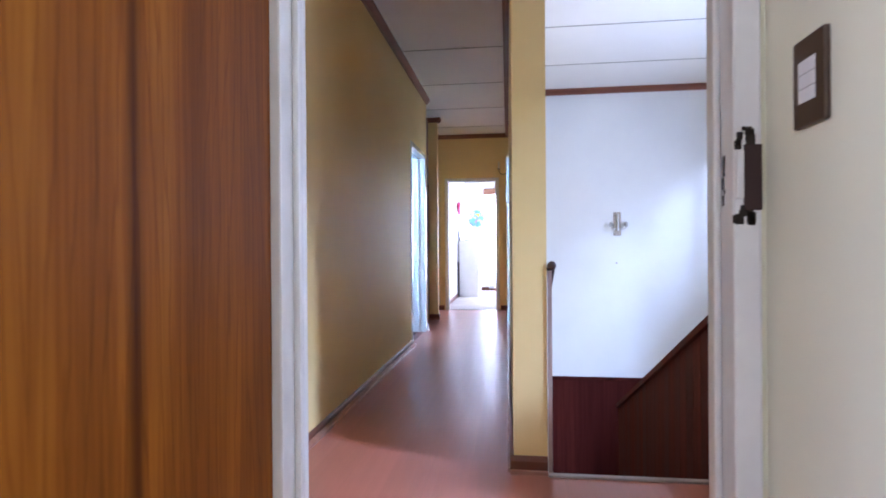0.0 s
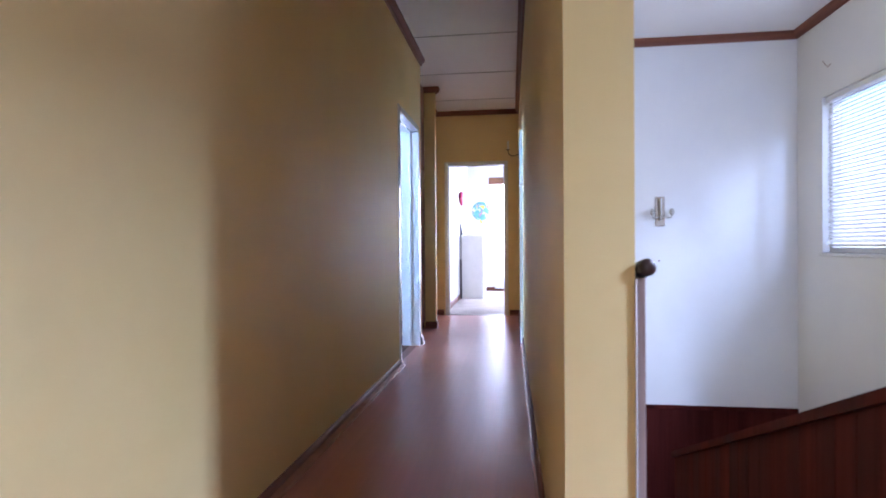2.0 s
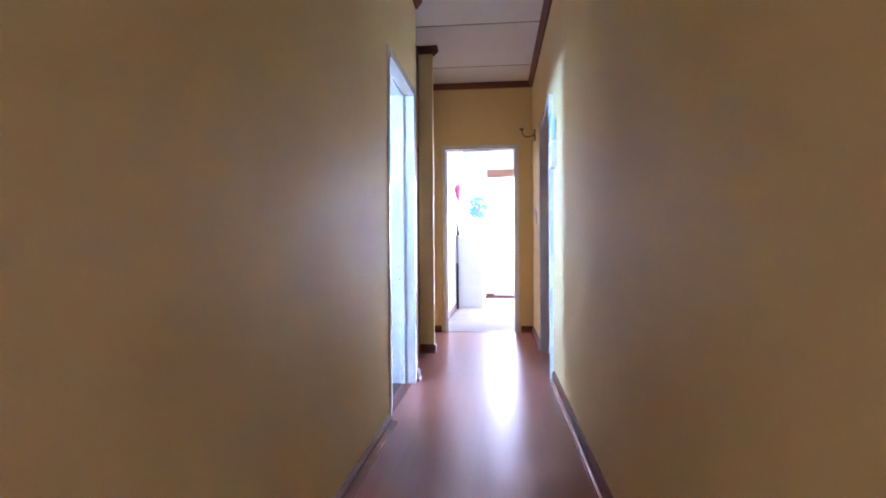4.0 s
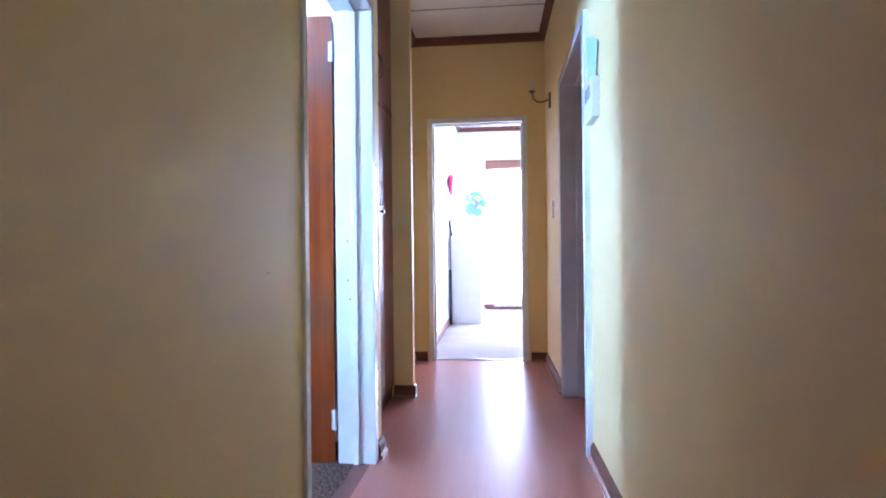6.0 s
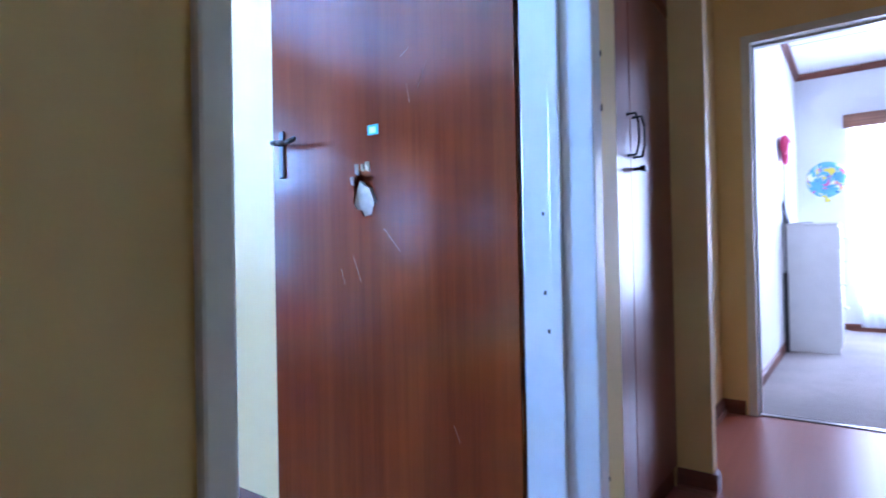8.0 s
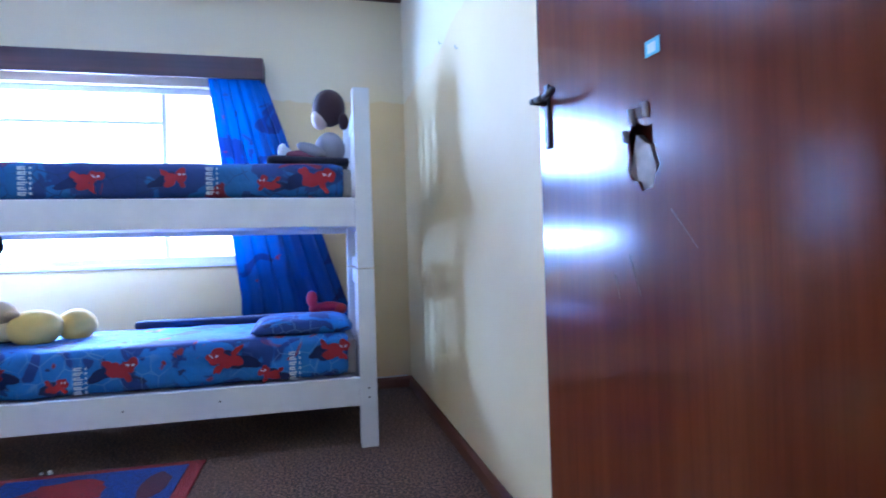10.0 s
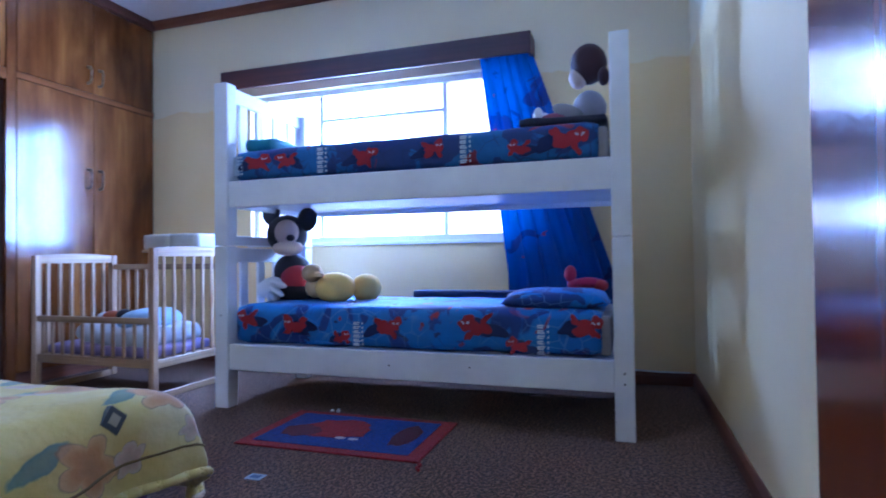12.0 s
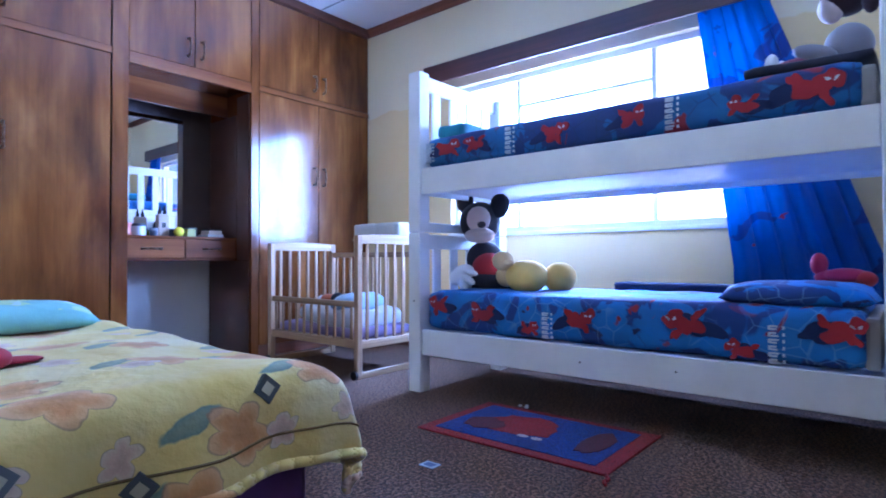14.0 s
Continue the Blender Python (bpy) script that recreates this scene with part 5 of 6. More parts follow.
F_BLACK, F_SKIN = fabric("black_plush", (0.012, 0.012, 0.02)), fabric("pale_plush", (0.62, 0.47, 0.40))
F_RED, F_WHITE = fabric("red_plush", (0.42, 0.02, 0.025)), fabric("white_plush", (0.68, 0.68, 0.68))
F_YEL, F_BEIGE = fabric("yellow_plush", (0.82, 0.54, 0.14)), fabric("beige_plush", (0.68, 0.46, 0.22))
F_BROWN = fabric("brown_plush", (0.035, 0.010, 0.012))
plush("plush_toy", [((-4.02, 5.93, 1.05), (0.13, 0.14, 0.135), 0, (0, 0, 0)), ((-4.04, 5.79, 1.20), (0.03, 0.065, 0.085), 0, (0, 0, 10)), ((-4.02, 6.09, 1.15), (0.03, 0.085, 0.08), 0, (0, 0, -10)),
                    ((-3.93, 5.985, 1.06), (0.065, 0.085, 0.085), 1, (0, 0, 0)), ((-3.92, 6.0, 0.955), (0.075, 0.11, 0.05), 1, (0, 0, 0)), ((-3.86, 6.06, 1.02), (0.025, 0.03, 0.022), 0, (0, 0, 0)),
                    ((-4.02, 5.97, 0.80), (0.11, 0.13, 0.12), 0, (0, 0, 0)), ((-3.98, 6.03, 0.74), (0.11, 0.11, 0.11), 2, (0, 0, 0)), ((-3.96, 6.02, 0.66), (0.11, 0.13, 0.075), 0, (0, 0, 0)),
                    ((-3.86, 5.90, 0.70), (0.05, 0.10, 0.06), 3, (25, 0, 0)), ((-3.86, 5.93, 0.655), (0.045, 0.05, 0.06), 3, (0, 0, 0)), ((-3.83, 5.99, 0.72), (0.028, 0.06, 0.022), 3, (-15, 0, 0)), ((-3.82, 5.98, 0.675), (0.028, 0.06, 0.022), 3, (-30, 0, 0)), ((-3.82, 5.95, 0.64), (0.028, 0.045, 0.022), 3, (-50, 0, 0)),
                    ((-3.92, 6.35, 0.695), (0.11, 0.135, 0.10), 4, (0, 0, 5)), ((-4.04, 6.51, 0.69), (0.10, 0.10, 0.092), 4, (0, 0, 0)), ((-4.0, 6.2, 0.66), (0.09, 0.14, 0.06), 0, (0, 0, 0))],
      (F_BLACK, F_SKIN, F_RED, F_WHITE, F_YEL), "large black, red and yellow plush toy sitting on the lower bunk", "soft toy", (-4.0, 6.0, 0.612))
plush("small_plush", [((-3.86, 6.22, 0.79), (0.055, 0.07, 0.06), 0, (0, 0, 0)), ((-3.82, 6.29, 0.78), (0.03, 0.035, 0.02), 0, (0, 0, 0)), ((-3.9, 6.22, 0.70), (0.06, 0.07, 0.07), 0, (0, 0, 0)), ((-3.9, 6.32, 0.74), (0.04, 0.05, 0.04), 0, (0, 0, 0))],
      (F_BEIGE,), "small beige plush toy in the lap of a larger one", "soft toy", (-3.88, 6.22, 0.64))
plush("red_plush_toy", [((-4.02, 7.82, 0.775), (0.03, 0.035, 0.05), 0, (0, 0, 0)), ((-4.0, 7.92, 0.725), (0.04, 0.085, 0.032), 0, (0, 0, 0)), ((-4.02, 7.85, 0.715), (0.035, 0.05, 0.035), 0, (0, 0, 0)), ((-3.99, 7.99, 0.71), (0.04, 0.04, 0.035), 1, (0, 0, 0))],
      (fabric("crimson_plush", (0.40, 0.012, 0.06)), F_RED), "small crimson plush toy lying behind the pillow", "soft toy", (-3.95, 7.9, 0.68))
plush("rag_doll", [((-3.86, 7.95, 1.925), (0.102, 0.098, 0.11), 0, (0, 0, 0)), ((-3.845, 7.895, 1.855), (0.05, 0.05, 0.064), 1, (0, 0, 0)), ((-3.86, 7.95, 1.68), (0.085, 0.09, 0.10), 2, (0, 0, 0)), ((-3.78, 7.84, 1.66), (0.03, 0.085, 0.035), 2, (-20, 0, 0)),
                   ((-3.80, 7.80, 1.63), (0.034, 0.12, 0.03), 4, (0, 0, 0)), ((-3.92, 7.81, 1.63), (0.034, 0.12, 0.03), 4, (0, 0, 0)), ((-3.80, 7.68, 1.65), (0.026, 0.028, 0.048), 3, (0, 0, 0)), ((-3.92, 7.70, 1.65), (0.026, 0.028, 0.048), 3, (0, 0, 0)), ((-3.79, 8.03, 1.83), (0.03, 0.03, 0.05), 0, (0, 0, 0))],
      (F_BROWN, F_SKIN, fabric("grey_doll_shirt", (0.27, 0.25, 0.27)), F_WHITE, fabric("plum_doll_legs", (0.20, 0.05, 0.08))), "rag doll with brown hair sitting on the upper bunk", "doll", (-3.86, 7.85, 1.6))

# ---- curtain and pelmet ----
pel = thing("pelmet", "dark brown wooden curtain pelmet over the window", "pelmet", (XW, 6.2, 2.3))
part("front_board", box(-4.62, -4.60, 4.905, 7.52, 2.31, 2.465, 0.003), M_PELMET, pel)
part("top_board", box(XW + 0.002, -4.62, 4.905, 7.52, 2.447, 2.465), M_PELMET, pel)
for y in (4.905, 7.502):
    part("end_board", box(XW + 0.002, -4.62, y, y + 0.018, 2.31, 2.447), M_PELMET, pel)
bm = bmesh.new()
rod(bm, (-4.70, 4.93, 2.41), (-4.70, 7.50, 2.41), 0.008, n=10)
part("curtain_rail", bm, M_CHROME, pel, "steel curtain rail")


def hanging(name, profile, nz, nu, folds, amp, material, label, at, axis="y", seed=0):
    """A gathered cloth. profile(k) gives (z, start, end) for k from 0 at the top to 1 at the hem."""
    bm = bmesh.new()
    grid = []
    for i in range(nz + 1):
        k = i / nz
        z, s0, s1 = profile(k)
        row = []
        for j in range(nu + 1):
            u = j / nu
            ph = folds * 2 * math.pi * u + 0.9 * math.sin(3 * u + seed) + 0.5 * noise.noise(Vector((u * 4, k * 2, seed)))
            d = amp * (0.55 + 0.6 * k) * (math.sin(ph) + 0.35 * math.sin(2.3 * ph + 1.0))
            s = s0 + (s1 - s0) * u + 0.012 * math.cos(ph)
            row.append(bm.verts.new((at[0] + d, s, z) if axis == "y" else (s, at[1] + d, z)))
        grid.append(row)
    for a, b in zip(grid, grid[1:]):
        for j in range(nu):
            f = bm.faces.new((a[j], a[j + 1], b[j + 1], b[j]))
            f.smooth = True
    return solid(name, bm, material, label, "curtain", at)


M_CURT = print_fabric("blue_printed_curtain", (0.006, 0.075, 0.31), [((0.005, 0.022, 0.14), 4.0, 0.55), ((0.26, 0.008, 0.04), 7.0, 0.71)], 3.0, 0.6, 0.36)


def curtain_profile(k):
    z = 2.40 - 2.05 * k
    return z, 7.12 + 0.20 * min(1, k * 1.25), 7.49 + 0.62 * min(1, k * 1.12)


hanging("curtain", curtain_profile, 40, 90, 6, 0.015, M_CURT, "blue printed curtain drawn to one side of the window", (-4.68, 7.4, 0.35), seed=2)

# ---- rug and card ----
rug = thing("rug", "small blue and red rug on the carpet", "rug", (-3.26, 6.8, 0))
M_RUGB = carpet_mat("blue_rug_pile", (0.004, 0.02, 0.11), (0.008, 0.05, 0.25), (0.015, 0.08, 0.34), 120)
M_RUGR = carpet_mat("red_rug_pile", (0.14, 0.004, 0.006), (0.32, 0.008, 0.010), (0.42, 0.02, 0.02), 120)
M_RUGD = carpet_mat("maroon_rug_pile", (0.05, 0.006, 0.012), (0.11, 0.012, 0.02), (0.16, 0.02, 0.03), 120)
M_RUGW = carpet_mat("white_rug_pile", (0.5, 0.5, 0.5), (0.6, 0.6, 0.6), (0.7, 0.7, 0.7), 120)
part("border", box(-3.55, -2.96, 6.33, 7.27, 0.001, 0.010, 0.003), M_RUGR, rug, "red border")
part("field", box(-3.495, -3.015, 6.395, 7.20, 0.0105, 0.0135, 0.001), M_RUGB, rug, "blue field")
for nm, c, r, mt, sd in (("printed_figure", (-3.27, 6.72), (0.17, 0.22), M_RUGR, 4), ("printed_figure", (-3.2, 6.55), (0.10, 0.12), M_RUGD, 6), ("printed_band", (-3.26, 7.10), (0.20, 0.07), M_RUGD, 8)):
    rnd = random.Random(sd)
    bm = bmesh.new()
    pts = [(c[0] + r[0] * (0.7 + 0.3 * rnd.random()) * math.cos(a * math.pi / 9), c[1] + r[1] * (0.7 + 0.3 * rnd.random()) * math.sin(a * math.pi / 9)) for a in range(18)]
    part(nm, prism(pts, 0.0137, 0.0152 if mt is M_RUGR else 0.0158), mt, rug)
for y in (6.80, 6.87):
    bm = bmesh.new()
    ell(bm, (-3.14, y, 0.0158), (0.018, 0.028, 0.002), u=12, v=6)
    part("white_patch", bm, M_RUGW, rug)
bm = bmesh.new()
tube(bm, [(-2.965, 7.265, 0.008), (-2.93, 7.29, 0.008), (-2.90, 7.285, 0.007), (-2.88, 7.30, 0.007)], 0.007)
part("tassel", bm, M_RUGR, rug, "loose red tassel")
card = thing("playing_card", "small pale blue card lying on the carpet", "card", (-2.64, 6.69, 0))
part("card_back", box(-2.668, -2.613, 6.655, 6.725, 0.002, 0.0045, 0.0008), plain("pale_blue_card", (0.35, 0.45, 0.58), 0.5), card)
part("card_print", box(-2.656, -2.625, 6.668, 6.712, 0.0046, 0.0053), plain("blue_card_ink", (0.06, 0.12, 0.28), 0.5), card)

# ---- cot ----
cot = thing("cot", "pale wooden baby cot with slatted sides and bedding", "cot", (-3.8, 4.7, 0))
CX0, CX1, CY0, CY1 = -4.12, -3.48, 4.265, 5.32
S = 0.042
for y0, h in ((CY0, 0.93), (CY1 - S, 0.965)):
    for x0 in (CX0, CX1 - S):
        part("post", box(x0, x0 + S, y0, y0 + S, 0.0 if h > 0.95 else 0.0, h, 0.006, 2), M_COT, cot)
    yc = y0 + S / 2
    bm = bmesh.new()
    n = 10
    ring = []
    for i in range(n + 1):
        u = i / n
        x = CX0 + S + (CX1 - CX0 - 2 * S) * u
        zt = h + 0.012 * math.sin(math.pi * u)
        ring.append([bm.verts.new((x, yy, zz)) for yy, zz in ((yc - 0.014, h - 0.055), (yc + 0.014, h - 0.055), (yc + 0.014, zt), (yc - 0.014, zt))])
    for a, b in zip(ring, ring[1:]):
        for i in range(4):
            bm.faces.new((a[i], b[i], b[(i + 1) % 4], a[(i + 1) % 4]))
    bm.faces.new(list(reversed(ring[0]))), bm.faces.new(ring[-1])
    bmesh.ops.recalc_face_normals(bm, faces=bm.faces)
    part("end_top_rail", bm, M_COT_X, cot)
    part("end_bottom_rail", box(CX0 + S, CX1 - S, yc - 0.013, yc + 0.013, 0.20, 0.255, 0.004), M_COT_X, cot)
    part("floor_rail", box(CX0 + S, CX1 - S, yc - 0.012, yc + 0.012, 0.0, 0.045, 0.004), M_COT_X, cot)
    for k in range(6):
        x = CX0 + S + (CX1 - CX0 - 2 * S) * (k + 0.7) / 6.4
        part("end_slat", box(x - 0.012, x + 0.012, yc - 0.008, yc + 0.008, 0.255, h - 0.055, 0.004), M_COT, cot)
M_COT_Y = wood("pale_cot_wood_along", (0.38, 0.22, 0.11), (0.48, 0.30, 0.16), (0.58, 0.39, 0.22), 1, 0.4, 0.15)
for x0, zt in ((CX1 - S / 2, 0.52), (CX0 + S / 2, 0.86)):
    part("side_top_rail", box(x0 - 0.013, x0 + 0.013, CY0 + S, CY1 - S, zt - 0.04, zt, 0.004), M_COT_Y, cot)
    part("side_bottom_rail", box(x0 - 0.013, x0 + 0.013, CY0 + S, CY1 - S, 0.205, 0.26, 0.004), M_COT_Y, cot)
    for k in range(11):
        y = CY0 + S + (CY1 - CY0 - 2 * S) * (k + 0.5) / 11
        part("side_slat", box(x0 - 0.008, x0 + 0.008, y - 0.012, y + 0.012, 0.26, zt - 0.04, 0.004), M_COT, cot)
part("base", box(CX0 + S, CX1 - S, CY0 + S, CY1 - S, 0.235, 0.25), M_COT_Y, cot)
for y in (CY0 + 0.02, CY1 - 0.02):
    bm = bmesh.new()
    rod(bm, (CX1 + 0.002, y, 0.03), (CX1 + 0.022, y, 0.03), 0.03, n=14)
    part("castor", bm, M_BLACK, cot, "black castor")
solid("cot_mattress", soft_box(CX0 + 0.06, CX1 - 0.06, CY0 + 0.06, CY1 - 0.06, 0.25, 0.33, 0.008, 8, 12, 2, 0.03), fabric("lilac_sheet", (0.33, 0.26, 0.48)), "lilac mattress lying in the cot", "mattress", (-3.8, 4.7, 0.25))
solid("cot_blanket", soft_box(CX0 + 0.10, CX1 - 0.055, 4.58, 5.23, 0.33, 0.45, 0.06, 12, 14, 7, 0.05), fabric("white_quilt", (0.62, 0.65, 0.70)), "crumpled white and blue baby quilt", "quilt", (-3.8, 4.8, 0.33))
solid("cot_pillow", pillow_mesh((-3.78, 5.0, 0.46), 0.2, 0.14, 0.13, 0.2, 3), fabric("pale_blue_pillow", (0.36, 0.52, 0.66)), "pale blue baby pillow", "pillow", (-3.78, 5.0, 0.44))
plush("baby_toy", [((-3.72, 4.72, 0.50), (0.05, 0.08, 0.04), 0, (0, 0, 0)), ((-3.70, 4.85, 0.51), (0.05, 0.06, 0.045), 1, (0, 0, 0)), ((-3.75, 4.62, 0.49), (0.05, 0.06, 0.035), 2, (0, 0, 0))], (fabric("orange_toy", (0.45, 0.1, 0.03)), F_BLACK, F_WHITE), "small orange, black and white soft toy", "soft toy", (-3.72, 4.72, 0.46))
tray = thing("changing_tray", "pale quilted changing tray across the cot", "changing tray", (-3.97, 5.0, 0.93))
for y0, y1 in ((4.84, 5.065), (5.07, 5.31)):
    part("padded_side", soft_box(-4.11, -3.86, y0, y1, 0.962, 1.075, 0.004, 5, 5, 2, 0.015), fabric("cream_padding", (0.52, 0.50, 0.46)), tray)
part("tray_rail", box(-4.11, -3.86, 4.83, 5.315, 0.945, 0.962, 0.003), M_COT_Y, tray)

# ---- near bed ----
bed = thing("bed", "single bed with purple valance under a yellow quilt", "bed", (-1.46, 6.0, 0))
part("mattress", box(-1.89, -0.93, 5.0, 6.90, 0.26, 0.47, 0.05, 3), fabric("white_mattress", (0.6, 0.6, 0.6)), bed)
part("base", box(-1.87, -0.95, 5.02, 6.88, 0.06, 0.26, 0.01), fabric("dark_bed_base", (0.05, 0.04, 0.06)), bed)
M_VAL = fabric("purple_valance", (0.12, 0.045, 0.20), var=0.2)
bm = bmesh.new()
n = 130
rows = []
for z, f in ((0.40, 0.3), (0.25, 0.7), (0.10, 1.0), (0.015, 1.1)):
    row = []
    for i in range(n + 1):
        s = i / n * 2.95
        fold = 0.010 * f * (math.sin(s * 34) + 0.5 * math.sin(s * 77 + 1))
        if s < 1.0:
            p = (-0.95 - s * 0.945, 6.905 + fold, z)
        else:
            p = (-1.895 - fold, 6.905 - (s - 1.0), z)
        row.append(bm.verts.new(p))
    rows.append(row)
for a, b in zip(rows, rows[1:]):
    for i in range(n):
        bm.faces.new((a[i], b[i], b[i + 1], a[i + 1])).smooth = True
part("valance", bm, M_VAL, bed, "gathered purple valance")



def quilt_mat():
    """Yellow cotton printed with five-petalled orange blooms and grey-green leaves."""
    m, nt, b = mat("yellow_floral_quilt")
    col = ramp(nt, noise_node(nt, 2.4, 4), [(0.34, (0.70, 0.51, 0.11)), (0.5, (0.77, 0.62, 0.21)), (0.66, (0.82, 0.74, 0.45))])
    tc = nt.nodes.new("ShaderNodeTexCoord")
    sep = nt.nodes.new("ShaderNodeSeparateXYZ")
    flat = nt.nodes.new("ShaderNodeCombineXYZ")
    link(nt, tc.outputs["Object"], sep.inputs[0])
    warp = math_node(nt, "MULTIPLY", math_node(nt, "SUBTRACT", noise_node(nt, 9, 3), 0.5), 0.07)
    link(nt, math_node(nt, "ADD", sep.outputs[0], warp), flat.inputs[0])
    link(nt, math_node(nt, "SUBTRACT", math_node(nt, "SUBTRACT", sep.outputs[1], sep.outputs[2]), warp), flat.inputs[1])

    def motif(scale, shift):
        """Offset from the middle of the nearest motif, and the motif's own random shade."""
        mp = nt.nodes.new("ShaderNodeMapping")
        mp.inputs["Location"].default_value = shift
        link(nt, flat.outputs[0], mp.inputs["Vector"])
        v = nt.nodes.new("ShaderNodeTexVoronoi")
        v.voronoi_dimensions = "2D"
        v.inputs["Scale"].default_value, v.inputs["Randomness"].default_value = scale, 0.75
        link(nt, mp.outputs[0], v.inputs["Vector"])
        d = nt.nodes.new("ShaderNodeVectorMath")
        d.operation = "SUBTRACT"
        link(nt, mp.outputs[0], d.inputs[0])
        link(nt, v.outputs["Position"], d.inputs[1])
        s = nt.nodes.new("ShaderNodeSeparateXYZ")
        link(nt, d.outputs[0], s.inputs[0])
        return s.outputs[0], s.outputs[1], v.outputs["Color"]

    def leaf(x, y, cx, cy, turn, ry, rz):
        dx, dy = math_node(nt, "SUBTRACT", x, cx), math_node(nt, "SUBTRACT", y, cy)
        c, s = math.cos(turn), math.sin(turn)
        p = math_node(nt, "ADD", math_node(nt, "MULTIPLY", dx, c / ry), math_node(nt, "MULTIPLY", dy, s / ry))
        q = math_node(nt, "ADD", math_node(nt, "MULTIPLY", dx, -s / rz), math_node(nt, "MULTIPLY", dy, c / rz))
        return math_node(nt, "ADD", math_node(nt, "POWER", math_node(nt, "ABSOLUTE", p), 1.5), math_node(nt, "POWER", math_node(nt, "ABSOLUTE", q), 1.6))

    for scale, shift, size, inks in ((3.1, (0.31, 0.12, 0), 0.092, ((0.62, 0.24, 0.07), (0.72, 0.40, 0.19))), (3.6, (1.53, 0.77, 0), 0.048, ((0.66, 0.46, 0.42), (0.70, 0.60, 0.50)))):
        x, y, shade = motif(scale, shift)
        for cx, cy, turn in ((1.1, -0.45, 0.5),) if size > 0.06 else ():
            f = ramp(nt, leaf(x, y, cx * size, cy * size, turn, size * 0.85, size * 0.32), [(0.0, (0.75,) * 3), (0.78, (0.9,) * 3), (1.0, (0, 0, 0))])
            col = mixc(nt, f, col, (0.13, 0.27, 0.24))
        r = math_node(nt, "SQRT", math_node(nt, "ADD", math_node(nt, "MULTIPLY", x, x), math_node(nt, "MULTIPLY", y, y)))
        turn = math_node(nt, "ADD", math_node(nt, "ARCTAN2", y, x), math_node(nt, "MULTIPLY", shade, 6.0))
        wave = math_node(nt, "ABSOLUTE", math_node(nt, "COSINE", math_node(nt, "MULTIPLY", turn, 2.5)))
        rim = math_node(nt, "DIVIDE", r, math_node(nt, "MULTIPLY", math_node(nt, "ADD", math_node(nt, "MULTIPLY", wave, 0.38), 0.62), size))
        petal = ramp(nt, rim, [(0.15, tuple(c * 0.8 for c in inks[0])), (0.55, inks[0]), (0.9, inks[1])])
        f = ramp(nt, rim, [(0.93, (0.82,) * 3), (1.0, (0, 0, 0))])
        col = mixc(nt, f, col, petal)
        line = ramp(nt, rim, [(0.90, (0, 0, 0)), (0.96, (0.55,) * 3), (1.03, (0, 0, 0))])
        col = mixc(nt, line, col, (0.20, 0.13, 0.08))
    link(nt, col, b.inputs["Base Color"])
    b.inputs["Roughness"].default_value, b.inputs["Sheen Weight"].default_value = 0.75, 0.2
    bump(nt, b, noise_node(nt, 11, 5), 0.35, 0.03)
    return m


M_QUILT = quilt_mat()


def fold_over(d, r=0.075):
    """How far out and down cloth lies at d past the edge."""
    if d <= 0:
        return d, 0.0
    q = r * math.pi / 2
    if d < q:
        a = d / r
        return r * math.sin(a), r * (1 - math.cos(a))
    return r, r + d - q


def quilt():
    bm = bmesh.new()
    na, nb = 64, 104
    top, x_edge, y_edge = 0.535, -1.895, 6.885
    grid = []
    for i in range(na + 1):
        a = -1.0 + 1.34 * i / na
        row = []
        for j in range(nb + 1):
            b = -1.80 + 2.08 * j / nb
            ox, dx = fold_over(a)
            oy, dy = fold_over(b)
            down = max(dx, dy) + 0.25 * min(dx, dy)
            hang = min(1.0, down / 0.2)
            w = noise.noise(Vector((a * 3.2, b * 3.2, 0.7))) * 0.022 + noise.noise(Vector((a * 8, b * 8, 2.2))) * 0.006
            fl = 0.03 * hang * (math.sin(a * 17 + 0.6 * math.sin(b * 9)) if dy >= dx else math.sin(b * 15 + 1))
            x = x_edge - ox - (fl + 0.02 * hang if dx > dy else 0.0) - (0.03 * hang if dx > 0 else 0)
            y = y_edge + oy + (fl + 0.03 * hang if dy >= dx else 0.0)
            z = top - down + w * (1 - 0.3 * hang)
            row.append(bm.verts.new((x, y, z)))
        grid.append(row)
    for r0, r1 in zip(grid, grid[1:]):
        for j in range(nb):
            bm.faces.new((r0[j], r0[j + 1], r1[j + 1], r1[j])).smooth = True
    return bm, grid


bm, grid = quilt()
hem_pts = [v.co.copy() for v in [r[-1] for r in grid]]
side_pts = [v.co.copy() for v in grid[-1]]
seam_pts = [r[-5].co + Vector((0, 0.002, 0.002)) for r in grid]
grid_pts = [[v.co.copy() for v in r] for r in grid]
bmesh.ops.recalc_face_normals(bm, faces=bm.faces)
q = thing("quilt", "yellow floral quilt hanging over the bed's foot", "quilt", (-1.46, 6.0, 0.5))
part("cloth", bm, M_QUILT, q)
bm = bmesh.new()
tube(bm, [p + Vector((0, 0, 0.004)) for p in hem_pts[::2]], 0.014, 6)
tube(bm, [p + Vector((0, 0, 0.004)) for p in side_pts[::3]], 0.014, 6)
part("padded_hem", bm, M_QUILT, q, "padded stitched hem", True)
bm = bmesh.new()
tube(bm, seam_pts[::2], 0.0035, 5)
part("stitch_line", bm, fabric("brown_stitching", (0.22, 0.15, 0.06), sheen=0), q, "brown stitched seam")
